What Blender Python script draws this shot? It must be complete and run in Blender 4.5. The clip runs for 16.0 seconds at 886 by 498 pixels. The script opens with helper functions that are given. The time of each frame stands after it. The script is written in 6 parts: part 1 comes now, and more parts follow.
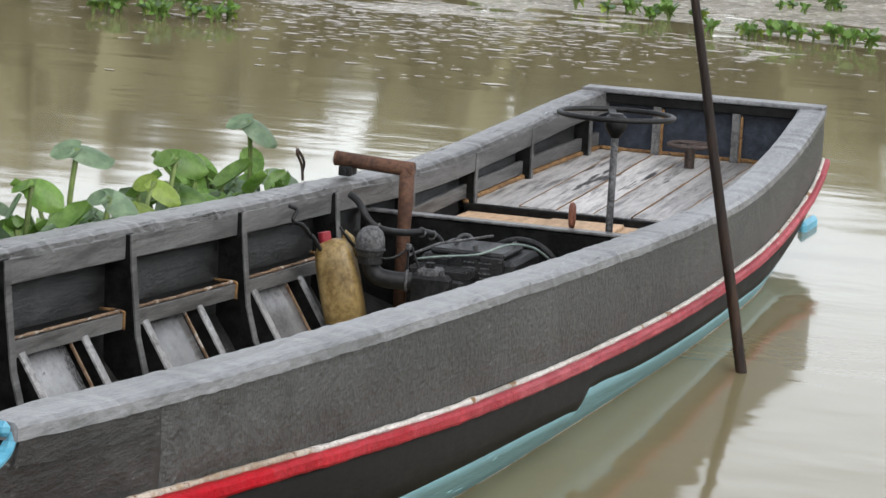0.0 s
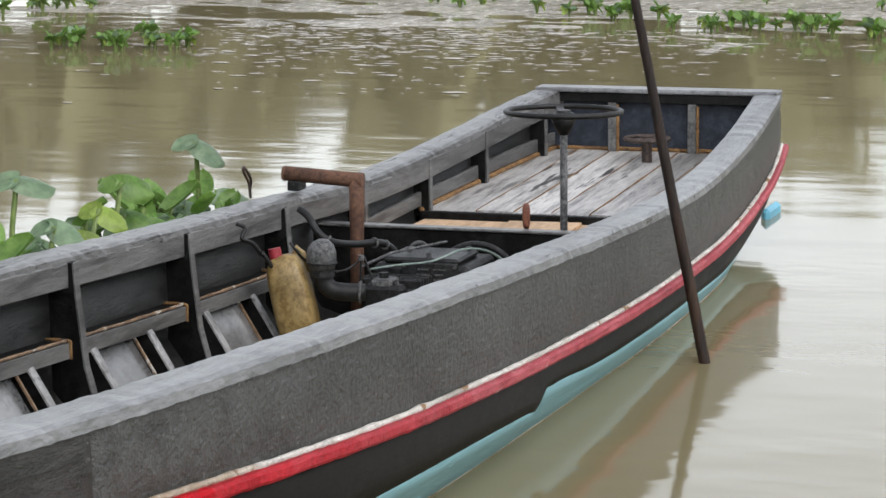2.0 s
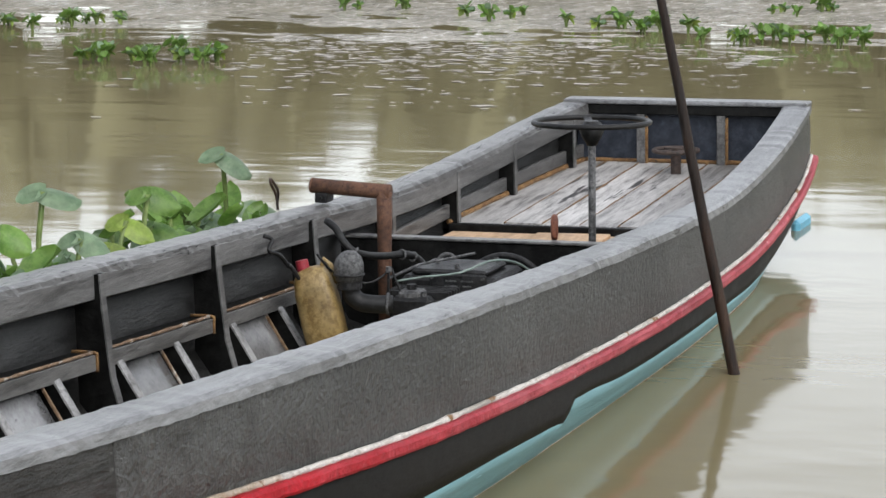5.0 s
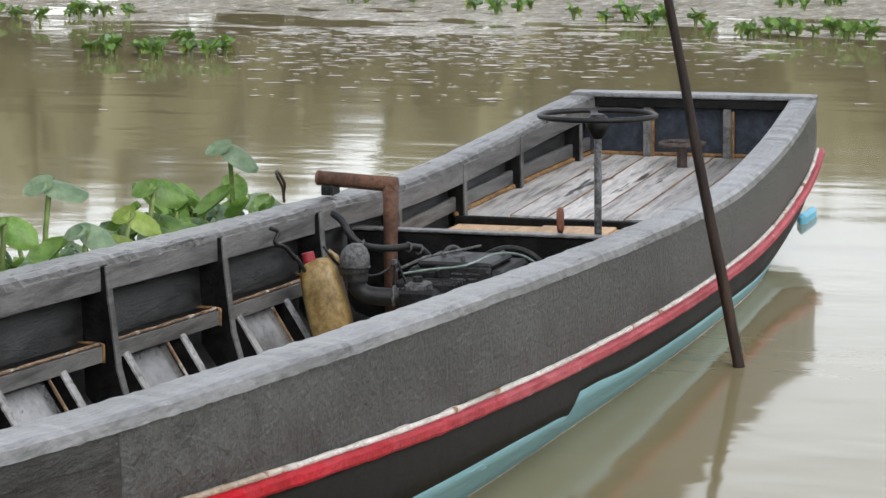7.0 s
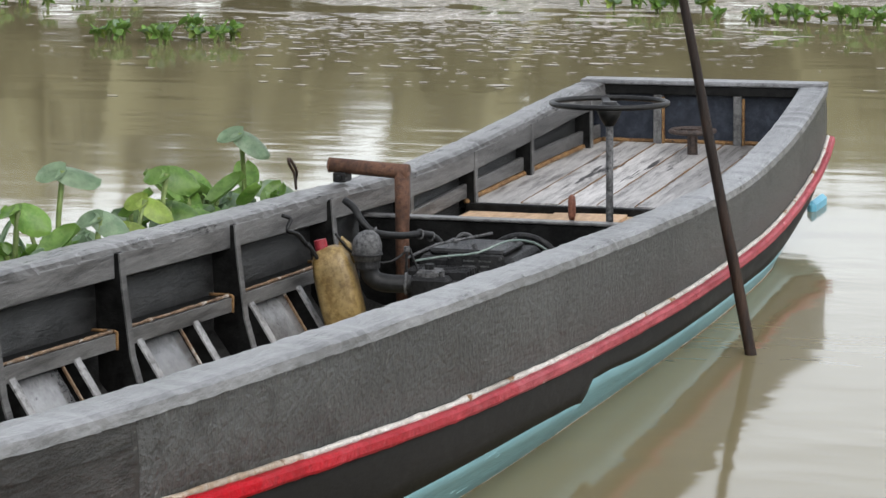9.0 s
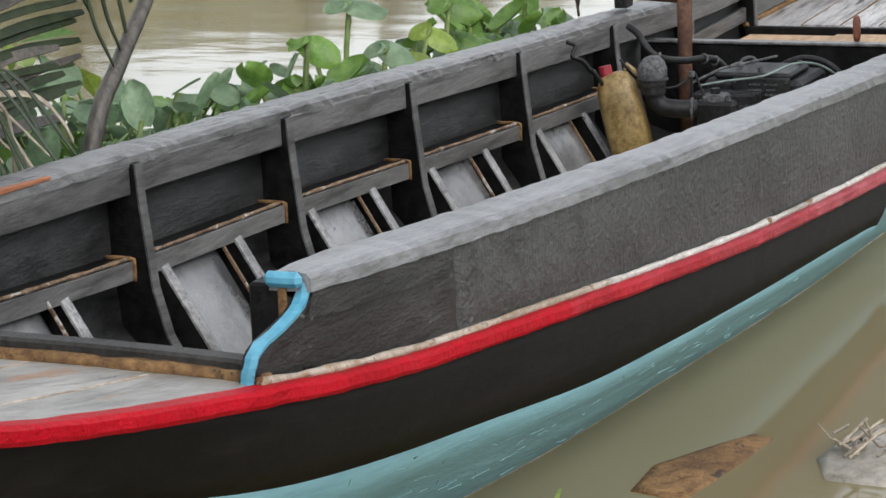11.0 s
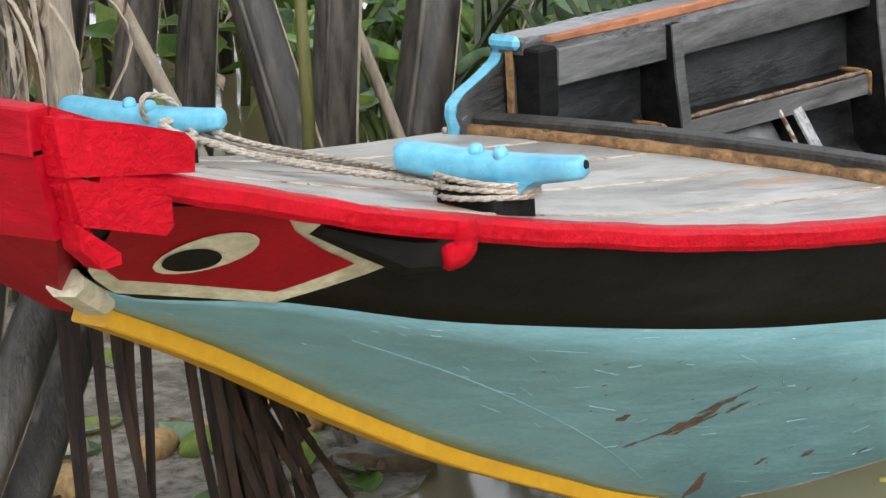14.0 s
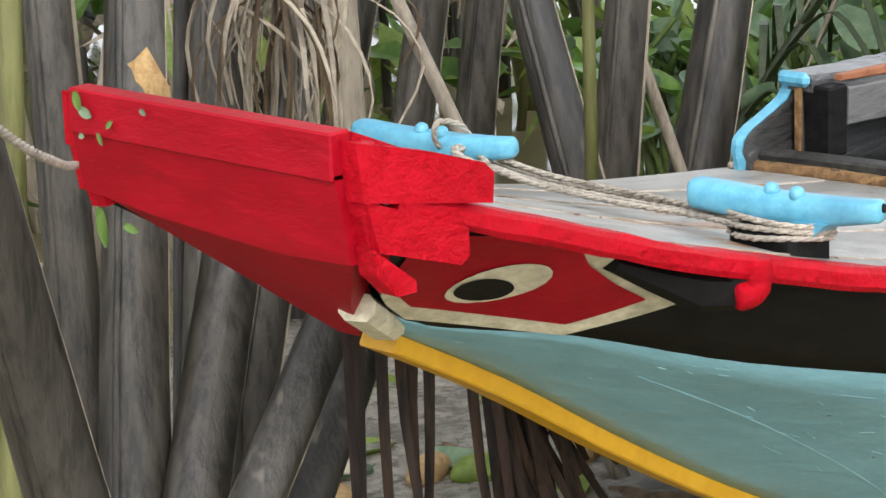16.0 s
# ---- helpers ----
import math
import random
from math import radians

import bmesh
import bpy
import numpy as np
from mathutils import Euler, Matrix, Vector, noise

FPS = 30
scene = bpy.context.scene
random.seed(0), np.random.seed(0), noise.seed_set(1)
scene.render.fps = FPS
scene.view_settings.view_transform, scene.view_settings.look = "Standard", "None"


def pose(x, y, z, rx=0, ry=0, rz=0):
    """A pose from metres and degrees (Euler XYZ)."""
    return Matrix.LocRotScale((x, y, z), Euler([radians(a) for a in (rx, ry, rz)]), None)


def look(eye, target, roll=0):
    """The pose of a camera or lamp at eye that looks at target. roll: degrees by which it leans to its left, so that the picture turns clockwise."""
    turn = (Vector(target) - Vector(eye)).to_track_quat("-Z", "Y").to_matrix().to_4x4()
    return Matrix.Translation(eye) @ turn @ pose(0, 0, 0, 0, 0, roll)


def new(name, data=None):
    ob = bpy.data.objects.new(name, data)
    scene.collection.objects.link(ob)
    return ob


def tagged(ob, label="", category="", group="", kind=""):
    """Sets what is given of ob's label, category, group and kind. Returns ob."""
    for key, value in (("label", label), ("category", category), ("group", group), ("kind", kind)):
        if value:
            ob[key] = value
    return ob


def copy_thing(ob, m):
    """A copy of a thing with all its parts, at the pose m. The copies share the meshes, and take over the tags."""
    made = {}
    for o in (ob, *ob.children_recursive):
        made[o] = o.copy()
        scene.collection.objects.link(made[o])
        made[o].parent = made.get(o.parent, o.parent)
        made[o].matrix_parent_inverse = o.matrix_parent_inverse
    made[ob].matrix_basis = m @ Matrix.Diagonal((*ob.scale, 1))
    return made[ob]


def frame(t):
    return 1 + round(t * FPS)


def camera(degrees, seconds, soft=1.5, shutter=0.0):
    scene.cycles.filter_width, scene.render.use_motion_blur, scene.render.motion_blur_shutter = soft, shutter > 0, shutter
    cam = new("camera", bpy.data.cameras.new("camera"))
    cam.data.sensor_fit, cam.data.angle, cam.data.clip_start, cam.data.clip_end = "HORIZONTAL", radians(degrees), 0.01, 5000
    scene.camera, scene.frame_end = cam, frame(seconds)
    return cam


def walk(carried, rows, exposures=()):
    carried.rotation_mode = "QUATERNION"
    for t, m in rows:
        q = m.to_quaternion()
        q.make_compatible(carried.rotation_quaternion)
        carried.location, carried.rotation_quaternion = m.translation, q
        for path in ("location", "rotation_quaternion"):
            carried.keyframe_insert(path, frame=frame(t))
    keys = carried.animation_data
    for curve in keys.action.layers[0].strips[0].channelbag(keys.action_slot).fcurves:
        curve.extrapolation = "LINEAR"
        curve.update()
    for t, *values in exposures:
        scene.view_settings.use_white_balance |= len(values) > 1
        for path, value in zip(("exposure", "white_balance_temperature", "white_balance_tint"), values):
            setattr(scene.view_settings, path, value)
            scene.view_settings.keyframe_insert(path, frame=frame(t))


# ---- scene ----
cam = camera(17.748, 16.0)
walk(cam, [
    (0, look((-7.434, -2.739, 1.867), (-2.7441, -1.2148, 1.0443), 3.18)),
    (0.5, look((-7.406, -2.770, 1.871), (-2.6975, -1.2818, 1.0856), 2.11)),
    (1, look((-7.352, -2.791, 1.845), (-2.6377, -1.3229, 1.0566), 0.59)),
    (1.5, look((-7.322, -2.817, 1.834), (-2.6155, -1.3273, 1.0364), -0.18)),
    (2, look((-7.296, -2.829, 1.825), (-2.5970, -1.3166, 1.0299), -0.50)),
    (2.5, look((-7.285, -2.822, 1.824), (-2.5888, -1.2976, 1.0360), -0.66)),
    (3, look((-7.281, -2.833, 1.819), (-2.5871, -1.2967, 1.0381), -0.73)),
    (3.5, look((-7.268, -2.832, 1.807), (-2.5746, -1.2890, 1.0367), -0.79)),
    (4, look((-7.262, -2.831, 1.803), (-2.5713, -1.2787, 1.0386), -0.81)),
    (4.5, look((-7.261, -2.828, 1.804), (-2.5729, -1.2677, 1.0404), -0.78)),
    (7, look((-7.278, -2.841, 1.804), (-2.5980, -1.2629, 1.0267), -0.68)),
    (7.5, look((-7.276, -2.839, 1.801), (-2.5970, -1.2585, 1.0229), -0.59)),
    (8, look((-7.281, -2.837, 1.799), (-2.6026, -1.2565, 1.0165), -0.55)),
    (10.3, look((-7.349, -2.766, 1.833), (-2.7362, -1.0732, 0.9086), -1.40)),
    (10.5, look((-7.363, -2.754, 1.830), (-2.7751, -1.0144, 0.8697), -1.71)),
    (11, look((-7.333, -2.706, 1.807), (-2.8722, -0.7261, 0.7208), -2.55)),
    (11.5, look((-7.320, -2.686, 1.791), (-3.0058, -0.4765, 0.5661), -2.90)),
    (12, look((-7.305, -2.671, 1.781), (-3.1300, -0.2602, 0.4567), -2.55)),
    (12.5, look((-7.301, -2.671, 1.777), (-3.2607, -0.0598, 0.4129), -2.56)),
    (13, look((-7.288, -2.653, 1.767), (-3.3950, 0.1727, 0.4029), -3.01)),
    (13.5, look((-7.278, -2.649, 1.764), (-3.4880, 0.3198, 0.4151), -3.24)),
    (14, look((-7.282, -2.640, 1.767), (-3.5334, 0.3881, 0.4337), -2.98)),
    (14.5, look((-7.298, -2.634, 1.769), (-3.5897, 0.4501, 0.4502), -2.78)),
    (15, look((-7.301, -2.621, 1.775), (-3.6598, 0.5429, 0.4576), -2.45)),
    (15.5, look((-7.301, -2.594, 1.778), (-3.7714, 0.7015, 0.4812), -2.16)),
    (16, look((-7.298, -2.586, 1.778), (-3.8312, 0.7835, 0.5013), -2.07)),
], exposures=[(0, -0.3), (8, -0.3), (11, -0.35), (12, -0.22), (12.5, -0.08), (13, 0.08), (16, 0.16)])

# ---- sky and light: bright overcast ----
world = bpy.data.worlds.new("overcast_sky")
scene.world = world
world.use_nodes = True
wt = world.node_tree
sky = wt.nodes.new("ShaderNodeTexSky")
sky.sky_type, sky.sun_disc = "NISHITA", False
sky.sun_elevation, sky.sun_rotation = radians(46), radians(220)
sky.dust_density, sky.air_density = 1.5, 1.0
soften = wt.nodes.new("ShaderNodeHueSaturation")
soften.inputs["Saturation"].default_value = 0.25
wt.links.new(sky.outputs[0], soften.inputs["Color"])
wt.links.new(soften.outputs[0], wt.nodes["Background"].inputs["Color"])
wt.nodes["Background"].inputs["Strength"].default_value = 0.42
sun = new("sun", bpy.data.lights.new("sun", "SUN"))
sun.data.energy, sun.data.angle, sun.data.color = 0.7, radians(40), (1.0, 0.98, 0.95)
sun.matrix_world = look((-5, -6, 8), (0, 0, 0))

# ---- materials ----
def surface(name, base, worn, rough=0.6, wear=0.35, big=2.0, fine=40.0, bump=0.25, metal=0.0, stretch=(1, 1, 1), spots=None, spec=0.5, per_piece=0.0, stain=0.62, mottle=0.3):
    """A worn surface: base colour broken by broad stains, fine grain and, if given, small spots of another colour."""
    m = bpy.data.materials.new(name)
    m.use_nodes = True
    nt = m.node_tree
    n, l = nt.nodes, nt.links
    p = n["Principled BSDF"]
    co = n.new("ShaderNodeTexCoord")
    mp = n.new("ShaderNodeMapping")
    mp.inputs["Scale"].default_value = stretch
    l.new(co.outputs["Object"], mp.inputs[0])

    def tex(scale, detail, rough_):
        t = n.new("ShaderNodeTexNoise")
        t.inputs["Scale"].default_value, t.inputs["Detail"].default_value, t.inputs["Roughness"].default_value = scale, detail, rough_
        l.new(mp.outputs[0], t.inputs["Vector"])
        return t

    def ramp(src, a, b):
        r = n.new("ShaderNodeMapRange")
        r.inputs["From Min"].default_value, r.inputs["From Max"].default_value = a, b
        l.new(src, r.inputs["Value"])
        return r.outputs[0]

    def mixc(fac, a, b, mode="MIX"):
        x = n.new("ShaderNodeMix")
        x.data_type, x.blend_type = "RGBA", mode
        for sock, v in ((x.inputs[0], fac), (x.inputs[6], a), (x.inputs[7], b)):
            if isinstance(v, bpy.types.NodeSocket):
                l.new(v, sock)
            else:
                sock.default_value = v if isinstance(v, float) else (*v, 1)
        return x.outputs[2]

    t1, t2, t3 = tex(big, 6, 0.65), tex(fine, 5, 0.6), tex(big * 6, 8, 0.75)
    lo = 0.5 - 0.15 + (0.5 - wear) * 0.35
    c = mixc(ramp(t3.outputs["Fac"], lo + 0.03, lo + 0.17), base, worn)
    dark = tuple(v * stain for v in base)
    c = mixc(ramp(t1.outputs["Fac"], 0.45, 0.75), c, dark)
    c2 = n.new("ShaderNodeHueSaturation")
    l.new(c, c2.inputs["Color"])
    v = n.new("ShaderNodeMapRange")
    v.inputs["To Min"].default_value, v.inputs["To Max"].default_value = 1 - mottle, 1 + mottle
    v.inputs["From Min"].default_value, v.inputs["From Max"].default_value = 0.25, 0.75
    l.new(t2.outputs["Fac"], v.inputs["Value"])
    val = v.outputs[0]
    if per_piece:
        info = n.new("ShaderNodeObjectInfo")
        r = n.new("ShaderNodeMapRange")
        r.inputs["To Min"].default_value, r.inputs["To Max"].default_value = 1 - per_piece, 1 + per_piece
        l.new(info.outputs["Random"], r.inputs["Value"])
        mul = n.new("ShaderNodeMath")
        mul.operation = "MULTIPLY"
        l.new(val, mul.inputs[0]), l.new(r.outputs[0], mul.inputs[1])
        val = mul.outputs[0]
    l.new(val, c2.inputs["Value"])
    c = c2.outputs[0]
    if spots:
        t4 = tex(spots[1], 4, 0.7)
        c = mixc(ramp(t4.outputs["Fac"], spots[2], spots[2] + 0.03), c, spots[0])
    l.new(c, p.inputs["Base Color"])
    rr = n.new("ShaderNodeMapRange")
    rr.inputs["To Min"].default_value, rr.inputs["To Max"].default_value = max(rough - 0.15, 0.05), min(rough + 0.2, 1)
    l.new(t3.outputs["Fac"], rr.inputs["Value"])
    l.new(rr.outputs[0], p.inputs["Roughness"])
    p.inputs["Metallic"].default_value = metal
    p.inputs["Specular IOR Level"].default_value = spec
    add = n.new("ShaderNodeMath")
    add.operation = "ADD"
    l.new(t2.outputs["Fac"], add.inputs[0]), l.new(t3.outputs["Fac"], add.inputs[1])
    bp = n.new("ShaderNodeBump")
    bp.inputs["Strength"].default_value, bp.inputs["Distance"].default_value = bump, 0.010
    l.new(add.outputs[0], bp.inputs["Height"])
    l.new(bp.outputs[0], p.inputs["Normal"])
    return m


M_GREY = surface("weathered_grey_paint", (0.0175, 0.018, 0.017), (0.047, 0.048, 0.0465), 0.34, 0.45, 1.6, 70, 0.9, stretch=(0.7, 1, 0.85), spots=((0.12, 0.12, 0.115), 34, 0.65), spec=0.5, mottle=0.45)
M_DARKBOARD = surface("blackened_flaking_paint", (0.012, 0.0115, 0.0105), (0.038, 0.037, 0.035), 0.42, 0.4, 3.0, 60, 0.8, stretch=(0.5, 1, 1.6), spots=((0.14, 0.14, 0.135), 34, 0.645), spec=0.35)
# tarred planking, colour lowered to hold the shade inside the hull
M_PLANK = surface("tarred_plank_shade_dark", (0.008, 0.008, 0.0078), (0.035, 0.035, 0.0343), 0.34, 0.45, 3.5, 90, 0.35, stretch=(0.35, 1, 1.3), spots=((0.13, 0.13, 0.125), 22, 0.68), spec=0.28)
M_FADED = surface("sun_faded_red_paint", (0.27, 0.022, 0.034), (0.40, 0.085, 0.10), 0.5, 0.5, 3, 50, 0.8, stretch=(0.4, 1, 1), spots=((0.50, 0.32, 0.30), 30, 0.66), spec=0.25, stain=0.8)
M_FADING = [surface("fading_red_paint", (0.40 - 0.13 * k, 0.001 + 0.021 * k, 0.009 + 0.025 * k), (0.47 - 0.07 * k, 0.003 + 0.082 * k, 0.014 + 0.086 * k), 0.44, 0.45, 4, 60, 0.75, spots=((0.54, 0.24, 0.23), 50, 0.70), spec=0.16, stain=0.82) for k in (0.2, 0.4, 0.6, 0.8)]
M_WHITECAULK = surface("rough_white_caulk", (0.44, 0.40, 0.35), (0.60, 0.57, 0.53), 0.8, 0.5, 2.5, 70, 0.9, spots=((0.20, 0.11, 0.045), 9, 0.60))
# cap grey with sky sheen in its colour, then a darker copy without it
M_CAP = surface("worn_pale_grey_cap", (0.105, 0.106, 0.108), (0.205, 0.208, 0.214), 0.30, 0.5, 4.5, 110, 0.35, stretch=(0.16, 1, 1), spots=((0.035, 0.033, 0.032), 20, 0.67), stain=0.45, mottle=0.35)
M_FARCAP = surface("grey_cap_less_sheen", (0.060, 0.059, 0.058), (0.135, 0.134, 0.133), 0.28, 0.5, 4.5, 110, 0.3, stretch=(0.16, 1, 1), spots=((0.03, 0.028, 0.026), 18, 0.67), spec=0.4, stain=0.5)
M_FASCIA = surface("dark_olive_board", (0.020, 0.019, 0.016), (0.045, 0.043, 0.038), 0.5, 0.4, 3, 60, 0.6, stretch=(0.3, 1, 1), spots=((0.12, 0.12, 0.115), 30, 0.70), spec=0.25)
# tarred wood, made blacker than tar for the shade of the recesses
M_INNER = surface("tarred_wood_shade_black", (0.0032, 0.0032, 0.003), (0.011, 0.011, 0.0105), 0.5, 0.4, 3, 50, 0.35, stretch=(0.4, 1, 1), spots=((0.10, 0.045, 0.02), 9, 0.72), spec=0.12)
M_EDGE = surface("rubbed_grey_edge", (0.062, 0.061, 0.060), (0.145, 0.143, 0.140), 0.34, 0.45, 4.5, 110, 0.25, stretch=(0.12, 1, 1), spots=((0.26, 0.26, 0.255), 26, 0.70), per_piece=0.12, spec=0.35)
M_RUBBED = surface("worn_bare_edge", (0.11, 0.108, 0.105), (0.36, 0.355, 0.35), 0.4, 0.55, 6, 80, 0.5, per_piece=0.15, spec=0.4)
M_SHELFCAULK = surface("crusted_rusty_caulk", (0.10, 0.045, 0.014), (0.26, 0.17, 0.10), 0.5, 0.45, 5, 80, 0.9, spots=((0.48, 0.44, 0.39), 16, 0.58))
M_BLACK = surface("black_brown_paint", (0.0062, 0.0055, 0.0052), (0.012, 0.0107, 0.010), 0.5, 0.3, 1.5, 40, 0.2, stretch=(0.3, 1, 1), spec=0.12)
M_BLUE = surface("teal_bottom_paint", (0.15, 0.31, 0.345), (0.185, 0.36, 0.395), 0.42, 0.4, 1.2, 26, 0.4, stretch=(0.16, 1, 1.5), spots=((0.24, 0.42, 0.45), 30, 0.69), stain=0.86, mottle=0.13)
M_RED = surface("bright_red_paint", (0.40, 0.001, 0.009), (0.47, 0.003, 0.014), 0.40, 0.4, 5, 75, 0.75, spots=((0.58, 0.16, 0.16), 85, 0.735), spec=0.10, stain=0.85, mottle=0.14)
M_DKRED = surface("crimson_panel_paint", (0.28, 0.003, 0.010), (0.33, 0.005, 0.013), 0.5, 0.3, 3, 40, 0.2, spec=0.12, stain=0.85, mottle=0.1)
M_FACE = surface("crimson_gloss_paint", (0.29, 0.002, 0.010), (0.35, 0.004, 0.014), 0.36, 0.35, 3, 34, 0.3, stretch=(1, 0.35, 1), spots=((0.06, 0.004, 0.006), 22, 0.725), spec=0.12, stain=0.75, mottle=0.10)
M_CREAM = surface("cream_paint", (0.50, 0.45, 0.31), (0.58, 0.53, 0.39), 0.5, 0.4, 5, 50, 0.25)
M_YELLOW = surface("ochre_yellow_paint", (0.54, 0.275, 0.008), (0.59, 0.315, 0.013), 0.45, 0.4, 3, 40, 0.15, mottle=0.08, stain=0.85, spots=((0.10, 0.05, 0.02), 24, 0.71))
M_SKY = surface("sky_blue_paint", (0.09, 0.33, 0.47), (0.13, 0.40, 0.53), 0.38, 0.4, 6, 40, 0.15, spots=((0.10, 0.08, 0.06), 15, 0.68), mottle=0.10)
M_CAULK = surface("tan_caulk", (0.30, 0.20, 0.11), (0.50, 0.44, 0.37), 0.8, 0.5, 3, 60, 0.8, spots=((0.13, 0.06, 0.02), 15, 0.60))
M_RUSTCAULK = surface("rusty_brown_caulk", (0.12, 0.055, 0.015), (0.25, 0.14, 0.052), 0.7, 0.45, 6, 60, 0.8, spots=((0.035, 0.022, 0.012), 11, 0.62))
M_BED = surface("brown_river_mud", (0.095, 0.06, 0.03), (0.16, 0.11, 0.06), 0.7, 0.45, 2, 20, 0.5)
M_DECK = surface("grey_washed_deck", (0.155, 0.150, 0.130), (0.33, 0.318, 0.290), 0.30, 0.5, 2.6, 70, 0.55, stretch=(0.22, 1, 1), spots=((0.27, 0.155, 0.085), 7, 0.60), per_piece=0.12, stain=0.72, mottle=0.22)
M_STERN = surface("scuffed_stern_floor", (0.15, 0.143, 0.135), (0.46, 0.445, 0.43), 0.42, 0.5, 4.0, 80, 0.5, stretch=(0.10, 1, 1), spots=((0.035, 0.032, 0.03), 9, 0.60), per_piece=0.2)
M_NAVY = surface("blue_black_transom", (0.018, 0.022, 0.032), (0.035, 0.042, 0.056), 0.5, 0.35, 3, 40, 0.2, spec=0.25)
M_PLY = surface("bare_plywood", (0.42, 0.27, 0.15), (0.55, 0.38, 0.24), 0.7, 0.5, 3, 60, 0.2, stretch=(0.3, 1, 1))
M_DARKIRON = surface("oily_black_iron", (0.008, 0.008, 0.0085), (0.028, 0.028, 0.028), 0.4, 0.4, 8, 80, 0.4, metal=0.1, per_piece=0.2, spec=0.25)
M_GREYIRON = surface("dusty_grey_casting", (0.035, 0.035, 0.036), (0.13, 0.13, 0.13), 0.5, 0.4, 12, 90, 0.4, metal=0.1, spec=0.3)
M_RUST = surface("rusted_steel", (0.055, 0.026, 0.016), (0.13, 0.062, 0.036), 0.7, 0.5, 9, 70, 0.5, metal=0.2)
M_OLDIRON = surface("dark_rusted_iron", (0.018, 0.014, 0.012), (0.075, 0.052, 0.042), 0.55, 0.5, 9, 80, 0.5, metal=0.2)
M_RUBBER = surface("black_rubber", (0.007, 0.007, 0.007), (0.018, 0.018, 0.018), 0.45, 0.3, 8, 60, 0.15, spec=0.3)
M_ROPE = surface("pale_mooring_rope", (0.33, 0.285, 0.225), (0.47, 0.42, 0.35), 0.9, 0.5, 20, 150, 0.6)
M_POLE = surface("dark_wet_pole", (0.010, 0.007, 0.006), (0.035, 0.02, 0.013), 0.5, 0.4, 6, 60, 0.5, stretch=(1, 1, 0.1), spec=0.2)


def water_material():
    m = bpy.data.materials.new("silty_river_water")
    m.use_nodes = True
    n, l = m.node_tree.nodes, m.node_tree.links
    p = n["Principled BSDF"]
    co = n.new("ShaderNodeTexCoord")
    t = n.new("ShaderNodeTexNoise")
    t.inputs["Scale"].default_value, t.inputs["Detail"].default_value = 0.5, 3
    l.new(co.outputs["Object"], t.inputs["Vector"])
    r = n.new("ShaderNodeValToRGB")
    r.color_ramp.elements[0].color, r.color_ramp.elements[1].color = (0.172, 0.147, 0.080, 1), (0.208, 0.178, 0.100, 1)
    l.new(t.outputs["Fac"], r.inputs[0])
    l.new(r.outputs[0], p.inputs["Base Color"])
    p.inputs["Roughness"].default_value, p.inputs["IOR"].default_value = 0.075, 1.33
    height = None
    for scale, along, k in ((1.3, 2.2, 1.0), (5.0, 2.0, 0.22), (18.0, 1.5, 0.035)):
        mp = n.new("ShaderNodeMapping")
        mp.inputs["Scale"].default_value = (1.0, 1.0 / along, 1)
        mp.inputs["Rotation"].default_value = (0, 0, radians(-20))
        l.new(co.outputs["Object"], mp.inputs[0])
        w = n.new("ShaderNodeTexNoise")
        w.inputs["Scale"].default_value, w.inputs["Detail"].default_value = scale, 2
        l.new(mp.outputs[0], w.inputs["Vector"])
        f = n.new("ShaderNodeMath")
        f.operation = "MULTIPLY"
        f.inputs[1].default_value = k
        l.new(w.outputs["Fac"], f.inputs[0])
        if k == 0.22:
            # wind-ruffled patches between glassy ones
            patch = n.new("ShaderNodeTexNoise")
            patch.inputs["Scale"].default_value, patch.inputs["Detail"].default_value = 0.45, 3
            l.new(mp.outputs[0], patch.inputs["Vector"])
            rng = n.new("ShaderNodeMapRange")
            rng.inputs["From Min"].default_value, rng.inputs["From Max"].default_value = 0.50, 0.66
            rng.inputs["To Min"].default_value, rng.inputs["To Max"].default_value = 0.04, 0.50
            l.new(patch.outputs["Fac"], rng.inputs["Value"])
            l.new(rng.outputs[0], f.inputs[1])
        if height is None:
            height = f.outputs[0]
        else:
            a = n.new("ShaderNodeMath")
            l.new(height, a.inputs[0]), l.new(f.outputs[0], a.inputs[1])
            height = a.outputs[0]
    b = n.new("ShaderNodeBump")
    b.inputs["Strength"].default_value, b.inputs["Distance"].default_value = 1.0, 0.006
    l.new(height, b.inputs["Height"])
    l.new(b.outputs[0], p.inputs["Normal"])
    return m


M_WATER = water_material()


# ---- mesh helpers ----
def part(name, bm, material, parent=None, label="", smooth=False):
    me = bpy.data.meshes.new(name)
    bmesh.ops.recalc_face_normals(bm, faces=bm.faces[:])
    bm.to_mesh(me)
    bm.free()
    me.materials.append(material)
    if smooth:
        me.polygons.foreach_set("use_smooth", [True] * len(me.polygons))
    ob = new(name, me)
    if parent:
        ob.parent = parent
    if label:
        ob["label"] = label
    return ob


def thing(name, label, category, at=(0, 0, 0), group="", kind=""):
    ob = new(name)
    ob.matrix_world = Matrix.Translation(at)
    return tagged(ob, label, category, group, kind)


